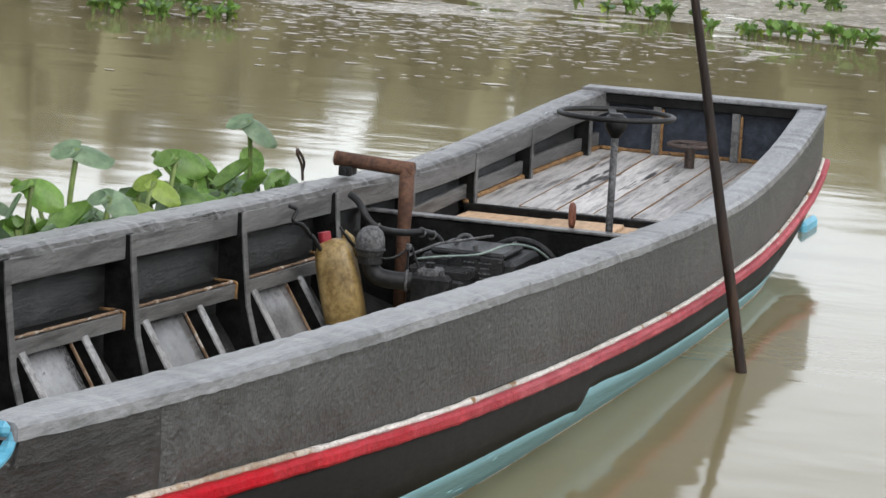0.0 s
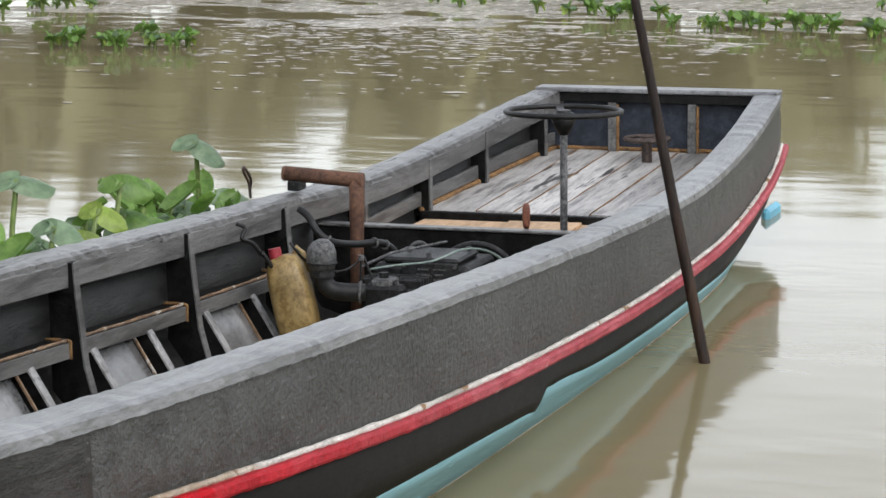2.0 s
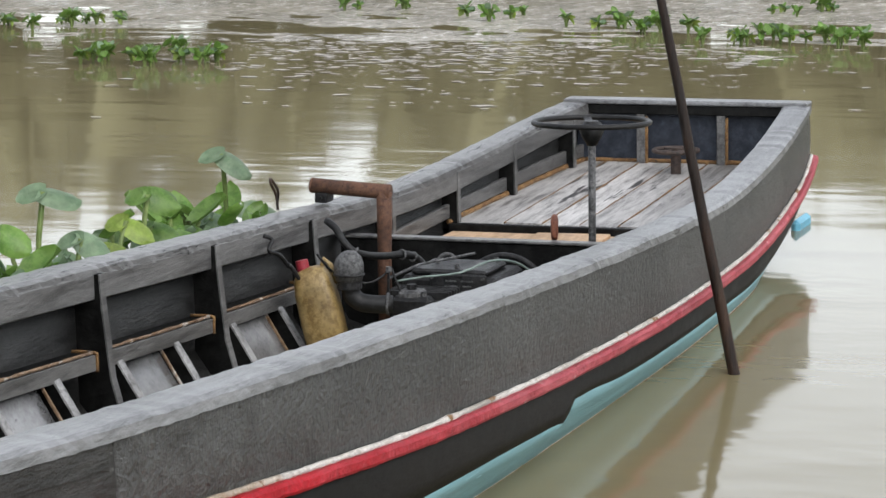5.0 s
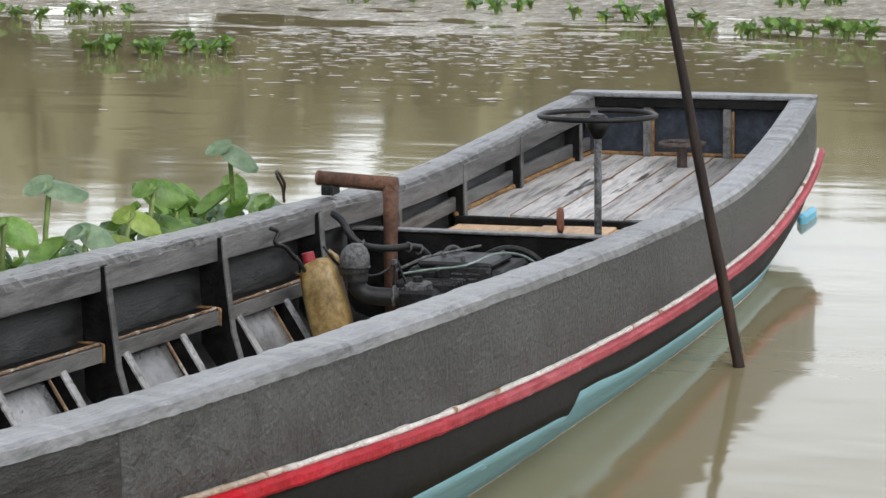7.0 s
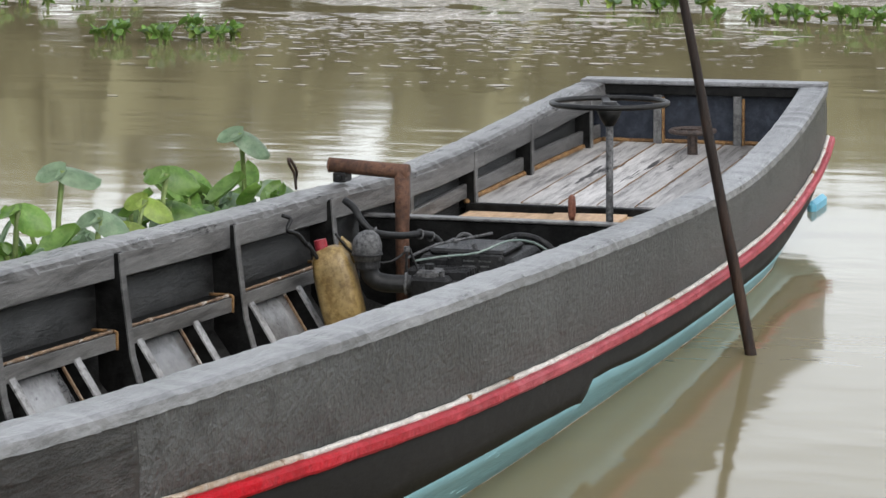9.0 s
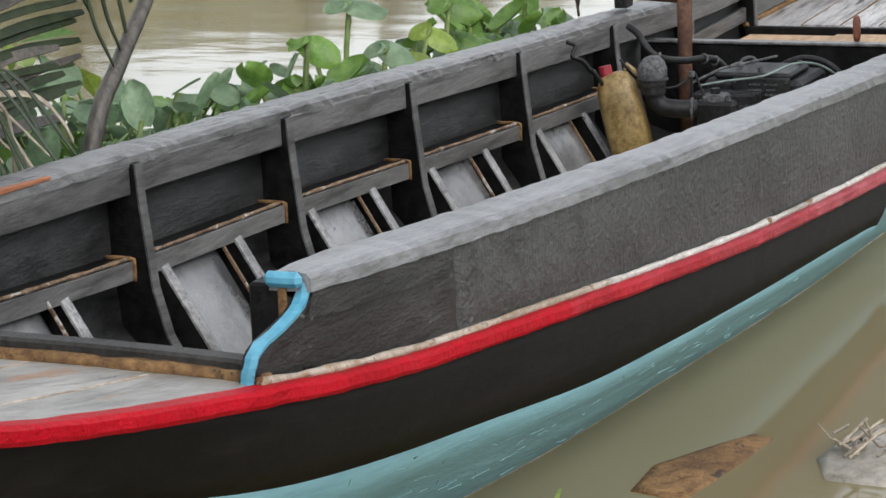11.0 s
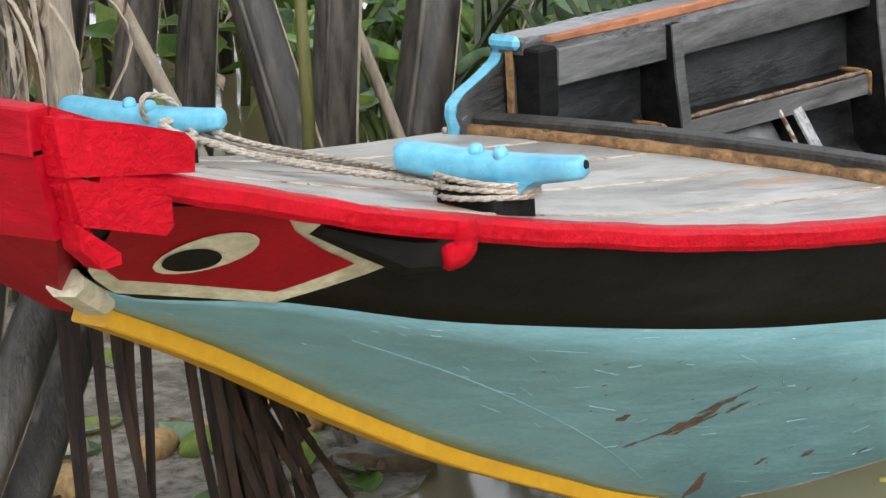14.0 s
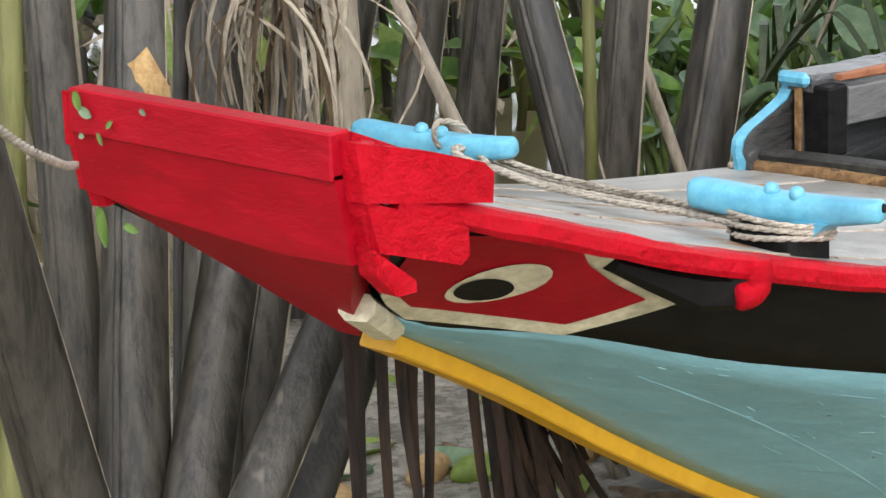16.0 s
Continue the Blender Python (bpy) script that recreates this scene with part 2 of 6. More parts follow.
def curve(*pts):
    """A smooth function through (x, value) pairs."""
    xs, vs = np.array([p[0] for p in pts], float), np.array([p[1] for p in pts], float)
    sl = np.gradient(vs, xs)

    def f(x):
        i = int(np.clip(np.searchsorted(xs, x) - 1, 0, len(xs) - 2))
        h = xs[i + 1] - xs[i]
        t = min(max((x - xs[i]) / h, 0), 1)
        return ((2 * t**3 - 3 * t**2 + 1) * vs[i] + (t**3 - 2 * t**2 + t) * h * sl[i] + (3 * t**2 - 2 * t**3) * vs[i + 1] + (t**3 - t**2) * h * sl[i + 1])

    return f


def grid(rows, thick=0.0, jitter=0.0):
    """A sheet through rows of points, with a thickness."""
    bm = bmesh.new()
    vs = [[bm.verts.new(Vector(p) + Vector((0, random.uniform(-jitter, jitter), random.uniform(-jitter, jitter)))) for p in r] for r in rows]
    for a, b in zip(vs, vs[1:]):
        for i in range(len(a) - 1):
            bm.faces.new((a[i], a[i + 1], b[i + 1], b[i]))
    if thick:
        bmesh.ops.recalc_face_normals(bm, faces=bm.faces[:])
        bmesh.ops.solidify(bm, geom=bm.faces[:], thickness=thick)
    return bm


def slab(rows, thick):
    """A plank whose upper face runs through rows of points, with its thickness below."""
    bm = bmesh.new()
    top = [[bm.verts.new(p) for p in r] for r in rows]
    bot = [[bm.verts.new((p[0], p[1], p[2] - thick)) for p in r] for r in rows]
    n = len(rows[0]) - 1
    for a, b, c, d in zip(top, top[1:], bot, bot[1:]):
        for i in range(n):
            bm.faces.new((a[i], a[i + 1], b[i + 1], b[i]))
            bm.faces.new((c[i], d[i], d[i + 1], c[i + 1]))
        bm.faces.new((a[0], b[0], d[0], c[0]))
        bm.faces.new((a[n], c[n], d[n], b[n]))
    for a, c in ((top[0], bot[0]), (top[-1], bot[-1])):
        for i in range(n):
            bm.faces.new((a[i], c[i], c[i + 1], a[i + 1]))
    return bm


def sweep(path, profile, closed=True, bm=None, up=Vector((0, 0, 1))):
    """A bar whose profile (sideways, upward) follows the path; profile may be a function of the step."""
    bm = bm or bmesh.new()
    path = [Vector(p) for p in path]
    rings = []
    for i, p in enumerate(path):
        d = (path[min(i + 1, len(path) - 1)] - path[max(i - 1, 0)]).normalized()
        side = d.cross(up)
        side = side.normalized() if side.length > 1e-4 else Vector((1, 0, 0))
        top = side.cross(d).normalized()
        pr = profile(i) if callable(profile) else profile
        rings.append([bm.verts.new(p + side * a + top * b) for a, b in pr])
    k = len(rings[0])
    for a, b in zip(rings, rings[1:]):
        for i in range(k):
            bm.faces.new((a[i], a[(i + 1) % k], b[(i + 1) % k], b[i]))
    if closed:
        bm.faces.new(rings[0])
        bm.faces.new(list(reversed(rings[-1])))
    return bm


def circle(r, k=8, r2=None):
    return [(r * math.cos(2 * math.pi * i / k), (r2 or r) * math.sin(2 * math.pi * i / k)) for i in range(k)]


def rect(w, h, c=0.15):
    a, b, q = w / 2, h / 2, min(w, h) * c
    return [(a - q, -b), (a, -b + q), (a, b - q), (a - q, b), (-a + q, b), (-a, b - q), (-a, -b + q), (-a + q, -b)]


def tube(path, r, k=8, bm=None):
    """A round bar; r is one radius or one for each step."""
    return sweep(path, (lambda i: circle(r[i], k)) if isinstance(r, (list, tuple)) else circle(r, k), bm=bm, up=Vector((0.13, 0.09, 0.98)).normalized())


def box(lo, hi, bevel=0.004, m=None, bm=None):
    bm = bm or bmesh.new()
    c, s = (Vector(lo) + Vector(hi)) / 2, Vector(hi) - Vector(lo)
    mat = (m or Matrix.Identity(4)) @ Matrix.Translation(c) @ Matrix.Diagonal((*s, 1))
    made = bmesh.ops.create_cube(bm, size=1, matrix=mat)["verts"]
    if bevel:
        edges = list({e for v in made for e in v.link_edges})
        bmesh.ops.bevel(bm, geom=edges, offset=bevel, segments=1, affect="EDGES")
    return bm


def plate(points, out, bm=None):
    """A flat or slightly bent outline with a thickness along the vector out."""
    bm = bm or bmesh.new()
    a = [bm.verts.new(p) for p in points]
    b = [bm.verts.new(Vector(p) + Vector(out)) for p in points]
    bm.faces.new(a), bm.faces.new(list(reversed(b)))
    for i in range(len(a)):
        j = (i + 1) % len(a)
        bm.faces.new((a[i], b[i], b[j], a[j]))
    return bm


def disc(center, normal, r, depth, k=20, bm=None, r2=None):
    bm = bm or bmesh.new()
    m = Matrix.Translation(center) @ Vector(normal).to_track_quat("Z", "Y").to_matrix().to_4x4()
    bmesh.ops.create_cone(bm, cap_ends=True, segments=k, radius1=r, radius2=r if r2 is None else r2, depth=depth, matrix=m)
    return bm


def ring(center, normal, r, thick, k=28, q=8, bm=None):
    bm = bm or bmesh.new()
    m = Matrix.Translation(center) @ Vector(normal).to_track_quat("Z", "Y").to_matrix().to_4x4()
    vs = [[bm.verts.new(m @ Vector(((r + thick * math.cos(2 * math.pi * j / q)) * math.cos(2 * math.pi * i / k), (r + thick * math.cos(2 * math.pi * j / q)) * math.sin(2 * math.pi * i / k), thick * math.sin(2 * math.pi * j / q)))) for j in range(q)] for i in range(k)]
    for i in range(k):
        for j in range(q):
            bm.faces.new((vs[i][j], vs[(i + 1) % k][j], vs[(i + 1) % k][(j + 1) % q], vs[i][(j + 1) % q]))
    return bm


def bend(pts, k=6):
    """Rounds a path of points off."""
    out = []
    n = len(pts)
    for i in range(n - 1):
        p0, p1, p2, p3 = (Vector(pts[max(i - 1, 0)]), Vector(pts[i]), Vector(pts[i + 1]), Vector(pts[min(i + 2, n - 1)]))
        for j in range(k):
            t = j / k
            out.append(0.5 * ((2 * p1) + (p2 - p0) * t + (2 * p0 - 5 * p1 + 4 * p2 - p3) * t * t + (3 * p1 - p0 - 3 * p2 + p3) * t**3))
    out.append(Vector(pts[-1]))
    return out


# ---- the river ----
def river():
    bm = bmesh.new()
    bm.faces.new([bm.verts.new(p) for p in ((-900, -900, 0), (900, -900, 0), (900, 900, 0), (-900, 900, 0))])
    tagged(part("water", bm, M_WATER), "calm silty brown river water", "water", kind="structure")
    bm = bmesh.new()
    bm.faces.new([bm.verts.new(p) for p in ((-900, -900, -1.2), (900, -900, -1.2), (900, 900, -1.2), (-900, 900, -1.2))])
    tagged(part("ground", bm, M_BED), "brown mud of the river bed", "ground", kind="structure")


river()

# ---- the boat: bow towards -x, waterline at z = 0, far side +y ----
w_top = curve((-3.45, 0.565), (-3.2, 0.578), (-2.4, 0.621), (-1.5, 0.661), (-0.5, 0.689), (0.5, 0.692), (1.5, 0.687), (2.5, 0.659), (3.5, 0.616), (4.2, 0.565), (4.6, 0.521))
z_top = curve((-3.45, 0.745), (-3.2, 0.727), (-2.4, 0.673), (-1.5, 0.624), (-0.5, 0.572), (0.5, 0.518), (1.5, 0.473), (2.5, 0.443), (3.5, 0.483), (4.2, 0.533), (4.6, 0.556))
w_rail = curve((-5.04, 0.272), (-4.95, 0.30), (-4.45, 0.42), (-4, 0.50), (-3.6, 0.56), (-3.3, 0.60), (-2.4, 0.645), (-1.5, 0.685), (-0.5, 0.712), (0.5, 0.712), (1.5, 0.71), (2.5, 0.683), (3.5, 0.64), (4.2, 0.597), (4.6, 0.55))
z_rail = curve((-5.04, 1.003), (-4.95, 0.975), (-4.6, 0.857), (-4.2, 0.745), (-3.9, 0.676), (-3.6, 0.622), (-3.3, 0.575), (-3.1, 0.545), (-2.7, 0.492), (-2.2, 0.444), (-1.6, 0.390), (-0.9, 0.332), (-0.45, 0.303), (0.1, 0.268), (0.7, 0.238), (1.4, 0.213), (2.3, 0.194), (2.8, 0.190), (3.5, 0.218), (4.3, 0.300), (4.6, 0.338))
w_line = curve((-5.02, 0.25), (-4.9, 0.14), (-4.81, 0.08), (-4.6, 0.20), (-4.45, 0.27), (-4, 0.40), (-3.6, 0.48), (-3.3, 0.535), (-2.4, 0.60), (-1.5, 0.655), (-0.5, 0.69), (0.5, 0.70), (1.5, 0.695), (2.5, 0.665), (3.5, 0.61), (4.2, 0.56), (4.6, 0.51))
z_line = curve((-5.02, 0.91), (-4.9, 0.82), (-4.81, 0.755), (-4.6, 0.703), (-4.4, 0.637), (-4.2, 0.583), (-4, 0.532), (-3.8, 0.486), (-3.5, 0.428), (-3.25, 0.376), (-2.8, 0.31), (-2.37, 0.262), (-1.9, 0.215), (-1.5, 0.195), (-0.8, 0.165), (-0.3, 0.145), (0.06, 0.127), (0.19, 0.122), (0.25, 0.156), (0.34, 0.156), (0.75, 0.128), (1.5, 0.10), (2.4, 0.078), (2.9, 0.066), (3.6, 0.105), (4.6, 0.24))
w_water = curve((-3.46, 0.02), (-3.3, 0.125), (-3.1, 0.205), (-2.9, 0.26), (-2.55, 0.32), (-2.2, 0.395), (-1.75, 0.462), (-1.15, 0.514), (-0.4, 0.572), (0.5, 0.606), (1.1, 0.622), (1.8, 0.636), (2.6, 0.625), (3.0, 0.608), (3.8, 0.52), (4.6, 0.44))
z_keel = curve((-4.81, 0.712), (-4.55, 0.569), (-4.32, 0.425), (-4.07, 0.28), (-3.78, 0.135), (-3.63, 0.062), (-3.46, -0.005), (-3.0, -0.12), (-2.0, -0.20), (0, -0.22), (2.5, -0.15), (3.2, -0.04), (4.6, 0.17))
BACK = 4.54


def low(x):
    """Half width and height of the bottom planking: paint line, bilge, keel."""
    up = min(1.0, max(0.0, (-3.2 - x) / 0.3))
    a, c = (w_line(x), z_line(x)), (0.022 + 0.006 * up, z_keel(x) + 0.026 * up)
    if x < -3.46:
        k = 0.5 + 0.45 * (x + 4.81) / 1.35
        b = (a[0] + (c[0] - a[0]) * k + 0.006, a[1] + (c[1] - a[1]) * k - 0.002)
    else:
        b = (w_water(x), max(0.0, 0.0 if x < 3.2 else (x - 3.2) * 0.135))
    return a, b, c


def steps(a, b, d=0.09):
    k = max(2, int(round((b - a) / d)))
    return [a + (b - a) * i / k for i in range(k + 1)]


def front(v):
    """Ogee of the coaming's forward end; v runs from its foot to its top."""
    k = min(max((v - 0.36) / 0.54, 0.0), 1.0)
    return -3.290 + 0.02 * v + 0.158 * k * k * (3 - 2 * k) + 0.004 * noise.noise((v * 6, 1, 0))


def tuck(x):
    """How far the coaming's foot stands in from the rail near its forward end."""
    return 0.022 * max(0.0, 1 - (x + 3.31) / 0.6)


boat = thing("river_boat", "long narrow wooden river boat, grey, black, teal and red paint", "boat", (0, 0, 0))


def hull():
    for s, side in ((-1, "near"), (1, "far")):
        # grey topside board with a shaped forward end
        def board(x, v, out=0.0):
            lean = (1 - v) * (w_rail(x) - 0.03 - tuck(x)) + v * (w_top(x) - 0.006)
            return (x, s * (lean + 0.006 * math.sin(math.pi * v) + out), (1 - v) * (z_rail(x) - 0.012) + v * (z_top(x) - 0.012))
        levels = (0, 0.1, 0.2, 0.3, 0.4, 0.5, 0.6, 0.7, 0.8, 0.86, 0.92, 1.0)
        rows = [[board(-2.565 + (BACK + 2.565) * u, v) for u in steps(0, 1, 0.0125)] for v in levels]
        part("topside_board", grid(rows, 0.028), M_GREY, boat, "grey-painted topside board, scuffed", smooth=True)
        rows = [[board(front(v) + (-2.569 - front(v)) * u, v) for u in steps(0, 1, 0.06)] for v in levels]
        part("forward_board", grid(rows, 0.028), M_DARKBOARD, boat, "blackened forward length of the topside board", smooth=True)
        # let-in strip along its upper edge, a crack below it, and the scupper notch at the foot
        def ply(pts, thick):
            return plate([board(x, v, 0.001) for x, v in pts], (0, s * thick, 0))
        strip = [(-3.10, 0.97), (-2.95, 0.975), (-2.75, 0.975), (-2.60, 0.97), (-2.60, 0.70), (-2.72, 0.66), (-2.86, 0.67), (-3.0, 0.63), (-3.13, 0.66)]
        part("let_in_strip", ply(strip, 0.005), M_DARKBOARD, boat, "dark let-in strip, split along its lower edge")
        part("scupper_notch", ply([(-3.145, 0.03), (-3.11, 0.03), (-3.112, 0.16), (-3.138, 0.15)], 0.003), M_INNER, boat, "small black notch at the board's foot")
        # blue painted end grain
        rows = []
        for v in [i / 20 for i in range(21)]:
            x = front(v) - 0.005
            y, z = abs(board(x, v)[1]), board(x, v)[2]
            r = 0.003 * noise.noise((v * 9, s, 0))
            rows.append([(x, s * (y + 0.004 + r), z), (x - 0.003, s * (y - 0.008), z), (x, s * (y - 0.021 + 2 * r), z)])
        part("blue_end", grid(rows, 0.006), M_SKY, boat, "sky-blue painted board end")
        # gunwale cap; sky sheen is in the near side's paler colour
        xs = steps(-3.12, BACK + 0.02, 0.035)
        wob = lambda x: 0.0045 * noise.noise((x * 3.1, s * 7, 0)) + 0.0035 * noise.noise((x * 11, s * 3, 5)) + 0.003 * noise.noise((x * 27, s * 3, 9))
        nip = lambda x: max(0.0, 1 - (x + 3.12) / 0.2)
        prof = lambda i: [(a * (1 - 0.35 * nip(xs[i])) + 1.2 * wob(xs[i] + b), b + wob(xs[i])) for a, b in ((-0.061, -0.014), (-0.058, 0.010), (-0.046, 0.019), (0, 0.022), (0.046, 0.018), (0.058, 0.009), (0.061, -0.014))]
        part("gunwale_cap", sweep([(x, s * (w_top(x) - 0.055 + 0.018 * nip(x)), z_top(x) - 0.016) for x in xs], prof), M_CAP if s < 0 else M_FARCAP, boat, "worn gunwale cap, paled for sky sheen" if s < 0 else "gunwale cap in a darker copy of the near grey")
        xs2 = steps(-3.058, BACK - 0.02)
        part("inwale", sweep([(x, s * (w_top(x) - 0.101), z_top(x) - 0.058) for x in xs2], rect(0.030, 0.072, 0.1)), M_EDGE, boat, "grey inner gunwale plank")
        part("blue_cap_end", box((-3.142, s * 0.540 - 0.036, 0.702), (-3.121, s * 0.540 + 0.036, 0.730), 0.009), M_SKY, boat, "sky-blue painted cap end")
        # inner planking, its tar colour darkened for the shade inside the hull
        rows = [[(x, s * (w_top(x) - 0.040), z_top(x) - 0.04) for x in steps(-3.12, BACK - 0.03)], [(x, s * (w_rail(x) - 0.066 - tuck(x)), z_rail(x)) for x in steps(-3.12, BACK - 0.03)], [(x, s * (w_line(x) - 0.05), z_line(x) + 0.02) for x in steps(-3.12, BACK - 0.03)], [(x, s * (low(x)[1][0] - 0.045), low(x)[1][1] + 0.035) for x in steps(-3.12, BACK - 0.03)], [(x, s * 0.01, z_keel(x) + 0.05) for x in steps(-3.12, BACK - 0.03)]]
        part("inner_planking", grid(rows, 0.012), M_PLANK, boat, "tarred inner planking, grey-black with shade in its colour", smooth=True)
        # black strake
        xs = steps(-5.02, BACK, 0.06)
        rows = []
        for v in (0, 0.25, 0.5, 0.75, 1.0):
            rows.append([(x, s * ((1 - v) * w_line(x) + v * (w_rail(x) - 0.026) + 0.008 * math.sin(math.pi * v)), (1 - v) * z_line(x) + v * (z_rail(x) - 0.02)) for x in xs])
        part("black_strake", grid(rows, 0.022), M_BLACK, boat, "black-brown painted side strake", smooth=True)
        # teal bottom strake
        xs = steps(-4.81, BACK, 0.06)
        rows = [[] for _ in range(7)]
        for x in xs:
            a, b, c = low(x)
            for j in range(7):
                t = j / 6
                q0, q1, k = (a, b, t * 2) if t <= 0.5 else (b, c, t * 2 - 1)
                rows[j].append((x, s * (q0[0] + (q1[0] - q0[0]) * k), q0[1] + (q1[1] - q0[1]) * k))
        part("bottom_strake", grid(rows, 0.02), M_BLUE, boat, "teal bottom paint with scrapes", smooth=True)
        # red rubbing rail and caulk over it
        prof = [(-0.024, -0.016), (0.018, -0.016), (0.024, -0.008), (0.024, 0.009), (0.016, 0.016), (-0.024, 0.016)] if s < 0 else [(-0.018, -0.016), (0.024, -0.016), (0.024, 0.016), (-0.016, 0.016), (-0.024, 0.009), (-0.024, -0.008)]
        for x0, x1, paint_, lab in ((-5.0, -2.1, M_RED, "bright red-painted rubbing rail"), *((-2.1 + 0.4 * k, -1.7 + 0.4 * k, M_FADING[k], "red rubbing rail, beginning to fade") for k in range(4)), (-0.5, BACK + 0.03, M_FADED, "sun-faded red rubbing rail, rubbed pale")):
            xs = steps(x0, x1, 0.035)
            lump = lambda i, xs=xs: [(p + 0.0025 * noise.noise((xs[i] * 13, q * 60, s)), q + 0.0025 * noise.noise((xs[i] * 17, p * 60, s + 5))) for p, q in prof]
            drop = lambda x: 0.02 * min(1.0, max(0.0, (-3.1 - x) / 0.2)) if s > 0 else 0.0
            part("rubbing_rail", sweep([(x, s * (w_rail(x) - 0.018), z_rail(x) - 0.017 - drop(x) + 0.002 * noise.noise((x * 6, s, 0))) for x in xs], lump), paint_, boat, lab)
        xs = steps(-1.84, BACK, 0.035)
        def bead(i, s=s):
            r = 0.0065 + 0.0018 + 0.0035 * noise.noise((xs[i] * 9, s * 4, 2)) + 0.002 * noise.noise((xs[i] * 31, s, 8))
            return [(a * r / 0.011, b * r / 0.011) for a, b in circle(0.011, 6)]
        part("caulking", sweep([(x, s * (w_rail(x) - 0.022), z_rail(x) + 0.004) for x in xs], bead), M_WHITECAULK, boat, "rough white caulking", smooth=True)
        xs = steps(-3.29, -1.84, 0.03)
        part("caulking", sweep([(x, s * (w_rail(x) - 0.024 - 0.5 * tuck(x)), z_rail(x) + 0.004) for x in xs], bead), M_CAULK, boat, "rough tan caulking", smooth=True)
        # added pale strip that paints the bright meniscus along the hull
        part("waterline_scum", sweep([(x, s * (w_water(x) + 0.002), 0.003) for x in steps(-3.4, 3.15, 0.08)], circle(0.0016, 5)), M_CAULK, boat, "thin pale strip for the bright meniscus at the waterline")
    # yellow keel strip up the stem
    xs = steps(-4.765, -2.6, 0.07)
    part("keel_strip", sweep([(x, 0, z_keel(x) + 0.014) for x in xs], rect(0.066, 0.028, 0.10)), M_YELLOW, boat, "ochre-yellow keel strip")


hull()


def bow():
    # bow deck planks, running fore and aft
    edges = [-0.60, -0.36, -0.12, 0.11, 0.35, 0.60]
    zd = lambda x, y: z_rail(x) - 0.004 + 0.014 * (1 - (y / max(w_rail(x), 0.1)) ** 2)
    for a, b in zip(edges, edges[1:]):
        rows = []
        for x in steps(-5.0, -3.25, 0.07):
            w = w_rail(x) - 0.012
            y0, y1 = max(a + 0.0015, -w), min(b - 0.0015, w)
            if y1 - y0 > 0.008:
                rows.append([(x, y0, zd(x, y0)), (x, (y0 + y1) / 2, zd(x, (y0 + y1) / 2) + 0.001), (x, y1, zd(x, y1))])
        part("deck_plank", slab(rows, 0.02), M_DECK, boat)
    # seams with old caulk
    for y in edges[1:-1]:
        xs = [x for x in steps(-5.0, -3.3, 0.035) if abs(y) < w_rail(x) - 0.03]
        part("deck_seam", sweep([(x, y + 0.004 * noise.noise((x * 5, y * 9, 1)), zd(x, y) + 0.0005) for x in xs], lambda i: rect(0.008 + 0.009 * noise.noise((i * 0.6, y * 7, 3)), 0.003)), M_CAULK, boat)
    # sill across the deck's after edge, with caulk
    part("deck_sill", sweep([(-3.225, y, 0.573 + 0.014 * (1 - (y / 0.55) ** 2)) for y in [-0.53 + 1.06 * i / 10 for i in range(11)]], rect(0.045, 0.052, 0.12)), M_FASCIA, boat, "dark grey sill board")
    part("sill_caulk", sweep([(-3.258 + 0.006 * noise.noise((y * 9, 0, 0)), y, zd(-3.26, y) + 0.004) for y in [-0.57 + 1.14 * i / 40 for i in range(41)]], lambda i: circle(0.016 + 0.006 * noise.noise((i * 0.5, 3, 0)), 6)), M_RUSTCAULK, boat, "ochre-brown caulking", smooth=True)
    for s in (-1, 1):
        # upright post inside the coaming's forward end
        part("end_post", box((-3.120, s * 0.497 - 0.032, 0.57), (-3.064, s * 0.497 + 0.032, 0.704), 0.005), M_INNER, boat)
        part("post_caulk", box((-3.131, s * 0.534 - 0.008, 0.575), (-3.121, s * 0.534 + 0.008, 0.70), 0.003), M_RUSTCAULK, boat)
    # flat raked head of the bow
    top, mid, lowz = 1.068, 1.006, 0.903
    face = [(-5.066, -0.243, mid + 0.01), (-5.066, 0.243, mid + 0.01), (-5.050, 0.243, 0.930), (-5.043, 0.12, 0.912), (-5.040, 0.0, 0.902), (-5.040, -0.12, 0.897), (-5.044, -0.243, lowz)]
    under = [(-5.038, -0.240, lowz + 0.004), (-5.035, -0.12, 0.899), (-5.035, 0.0, 0.904), (-5.038, 0.12, 0.914), (-5.045, 0.240, 0.932), (-4.945, 0.12, 0.834), (-4.82, 0.02, 0.722), (-4.82, -0.02, 0.722), (-4.93, -0.12, 0.805)]
    part("bow_underside", plate(under, (0.03, 0, 0.03)), M_DKRED, boat, "dark crimson underside of the bow")
    part("bow_face", plate(face, (0.05, 0, 0.0)), M_FACE, boat, "flat raked crimson bow face")
    part("bow_top_board", box((-5.070, -0.243, 1.008), (-5.035, 0.240, top), 0.003), M_FACE, boat, "crimson board along the bow's top")
    rows = [[(-5.04, y, 1.035), (-4.97, y, 1.005), (-4.9, y, 0.975)] for y in (-0.24, -0.1, 0.1, 0.24)]
    part("head_block", grid(rows, 0.03), M_RED, boat)
    for s in (-1, 1):
        def side(pts, out, name, s=s):
            part(name, plate([(x, s * y, z) for x, y, z in pts], (0, s * out, 0)), M_RED, boat, "thick red-painted timber at the bow")
        side([(-5.055, 0.240, 1.058), (-4.96, 0.277, 1.034), (-4.899, 0.299, 1.013), (-4.887, 0.303, 0.999), (-4.890, 0.302, 0.962), (-5.05, 0.246, 0.985)], 0.03, "upper_cheek")
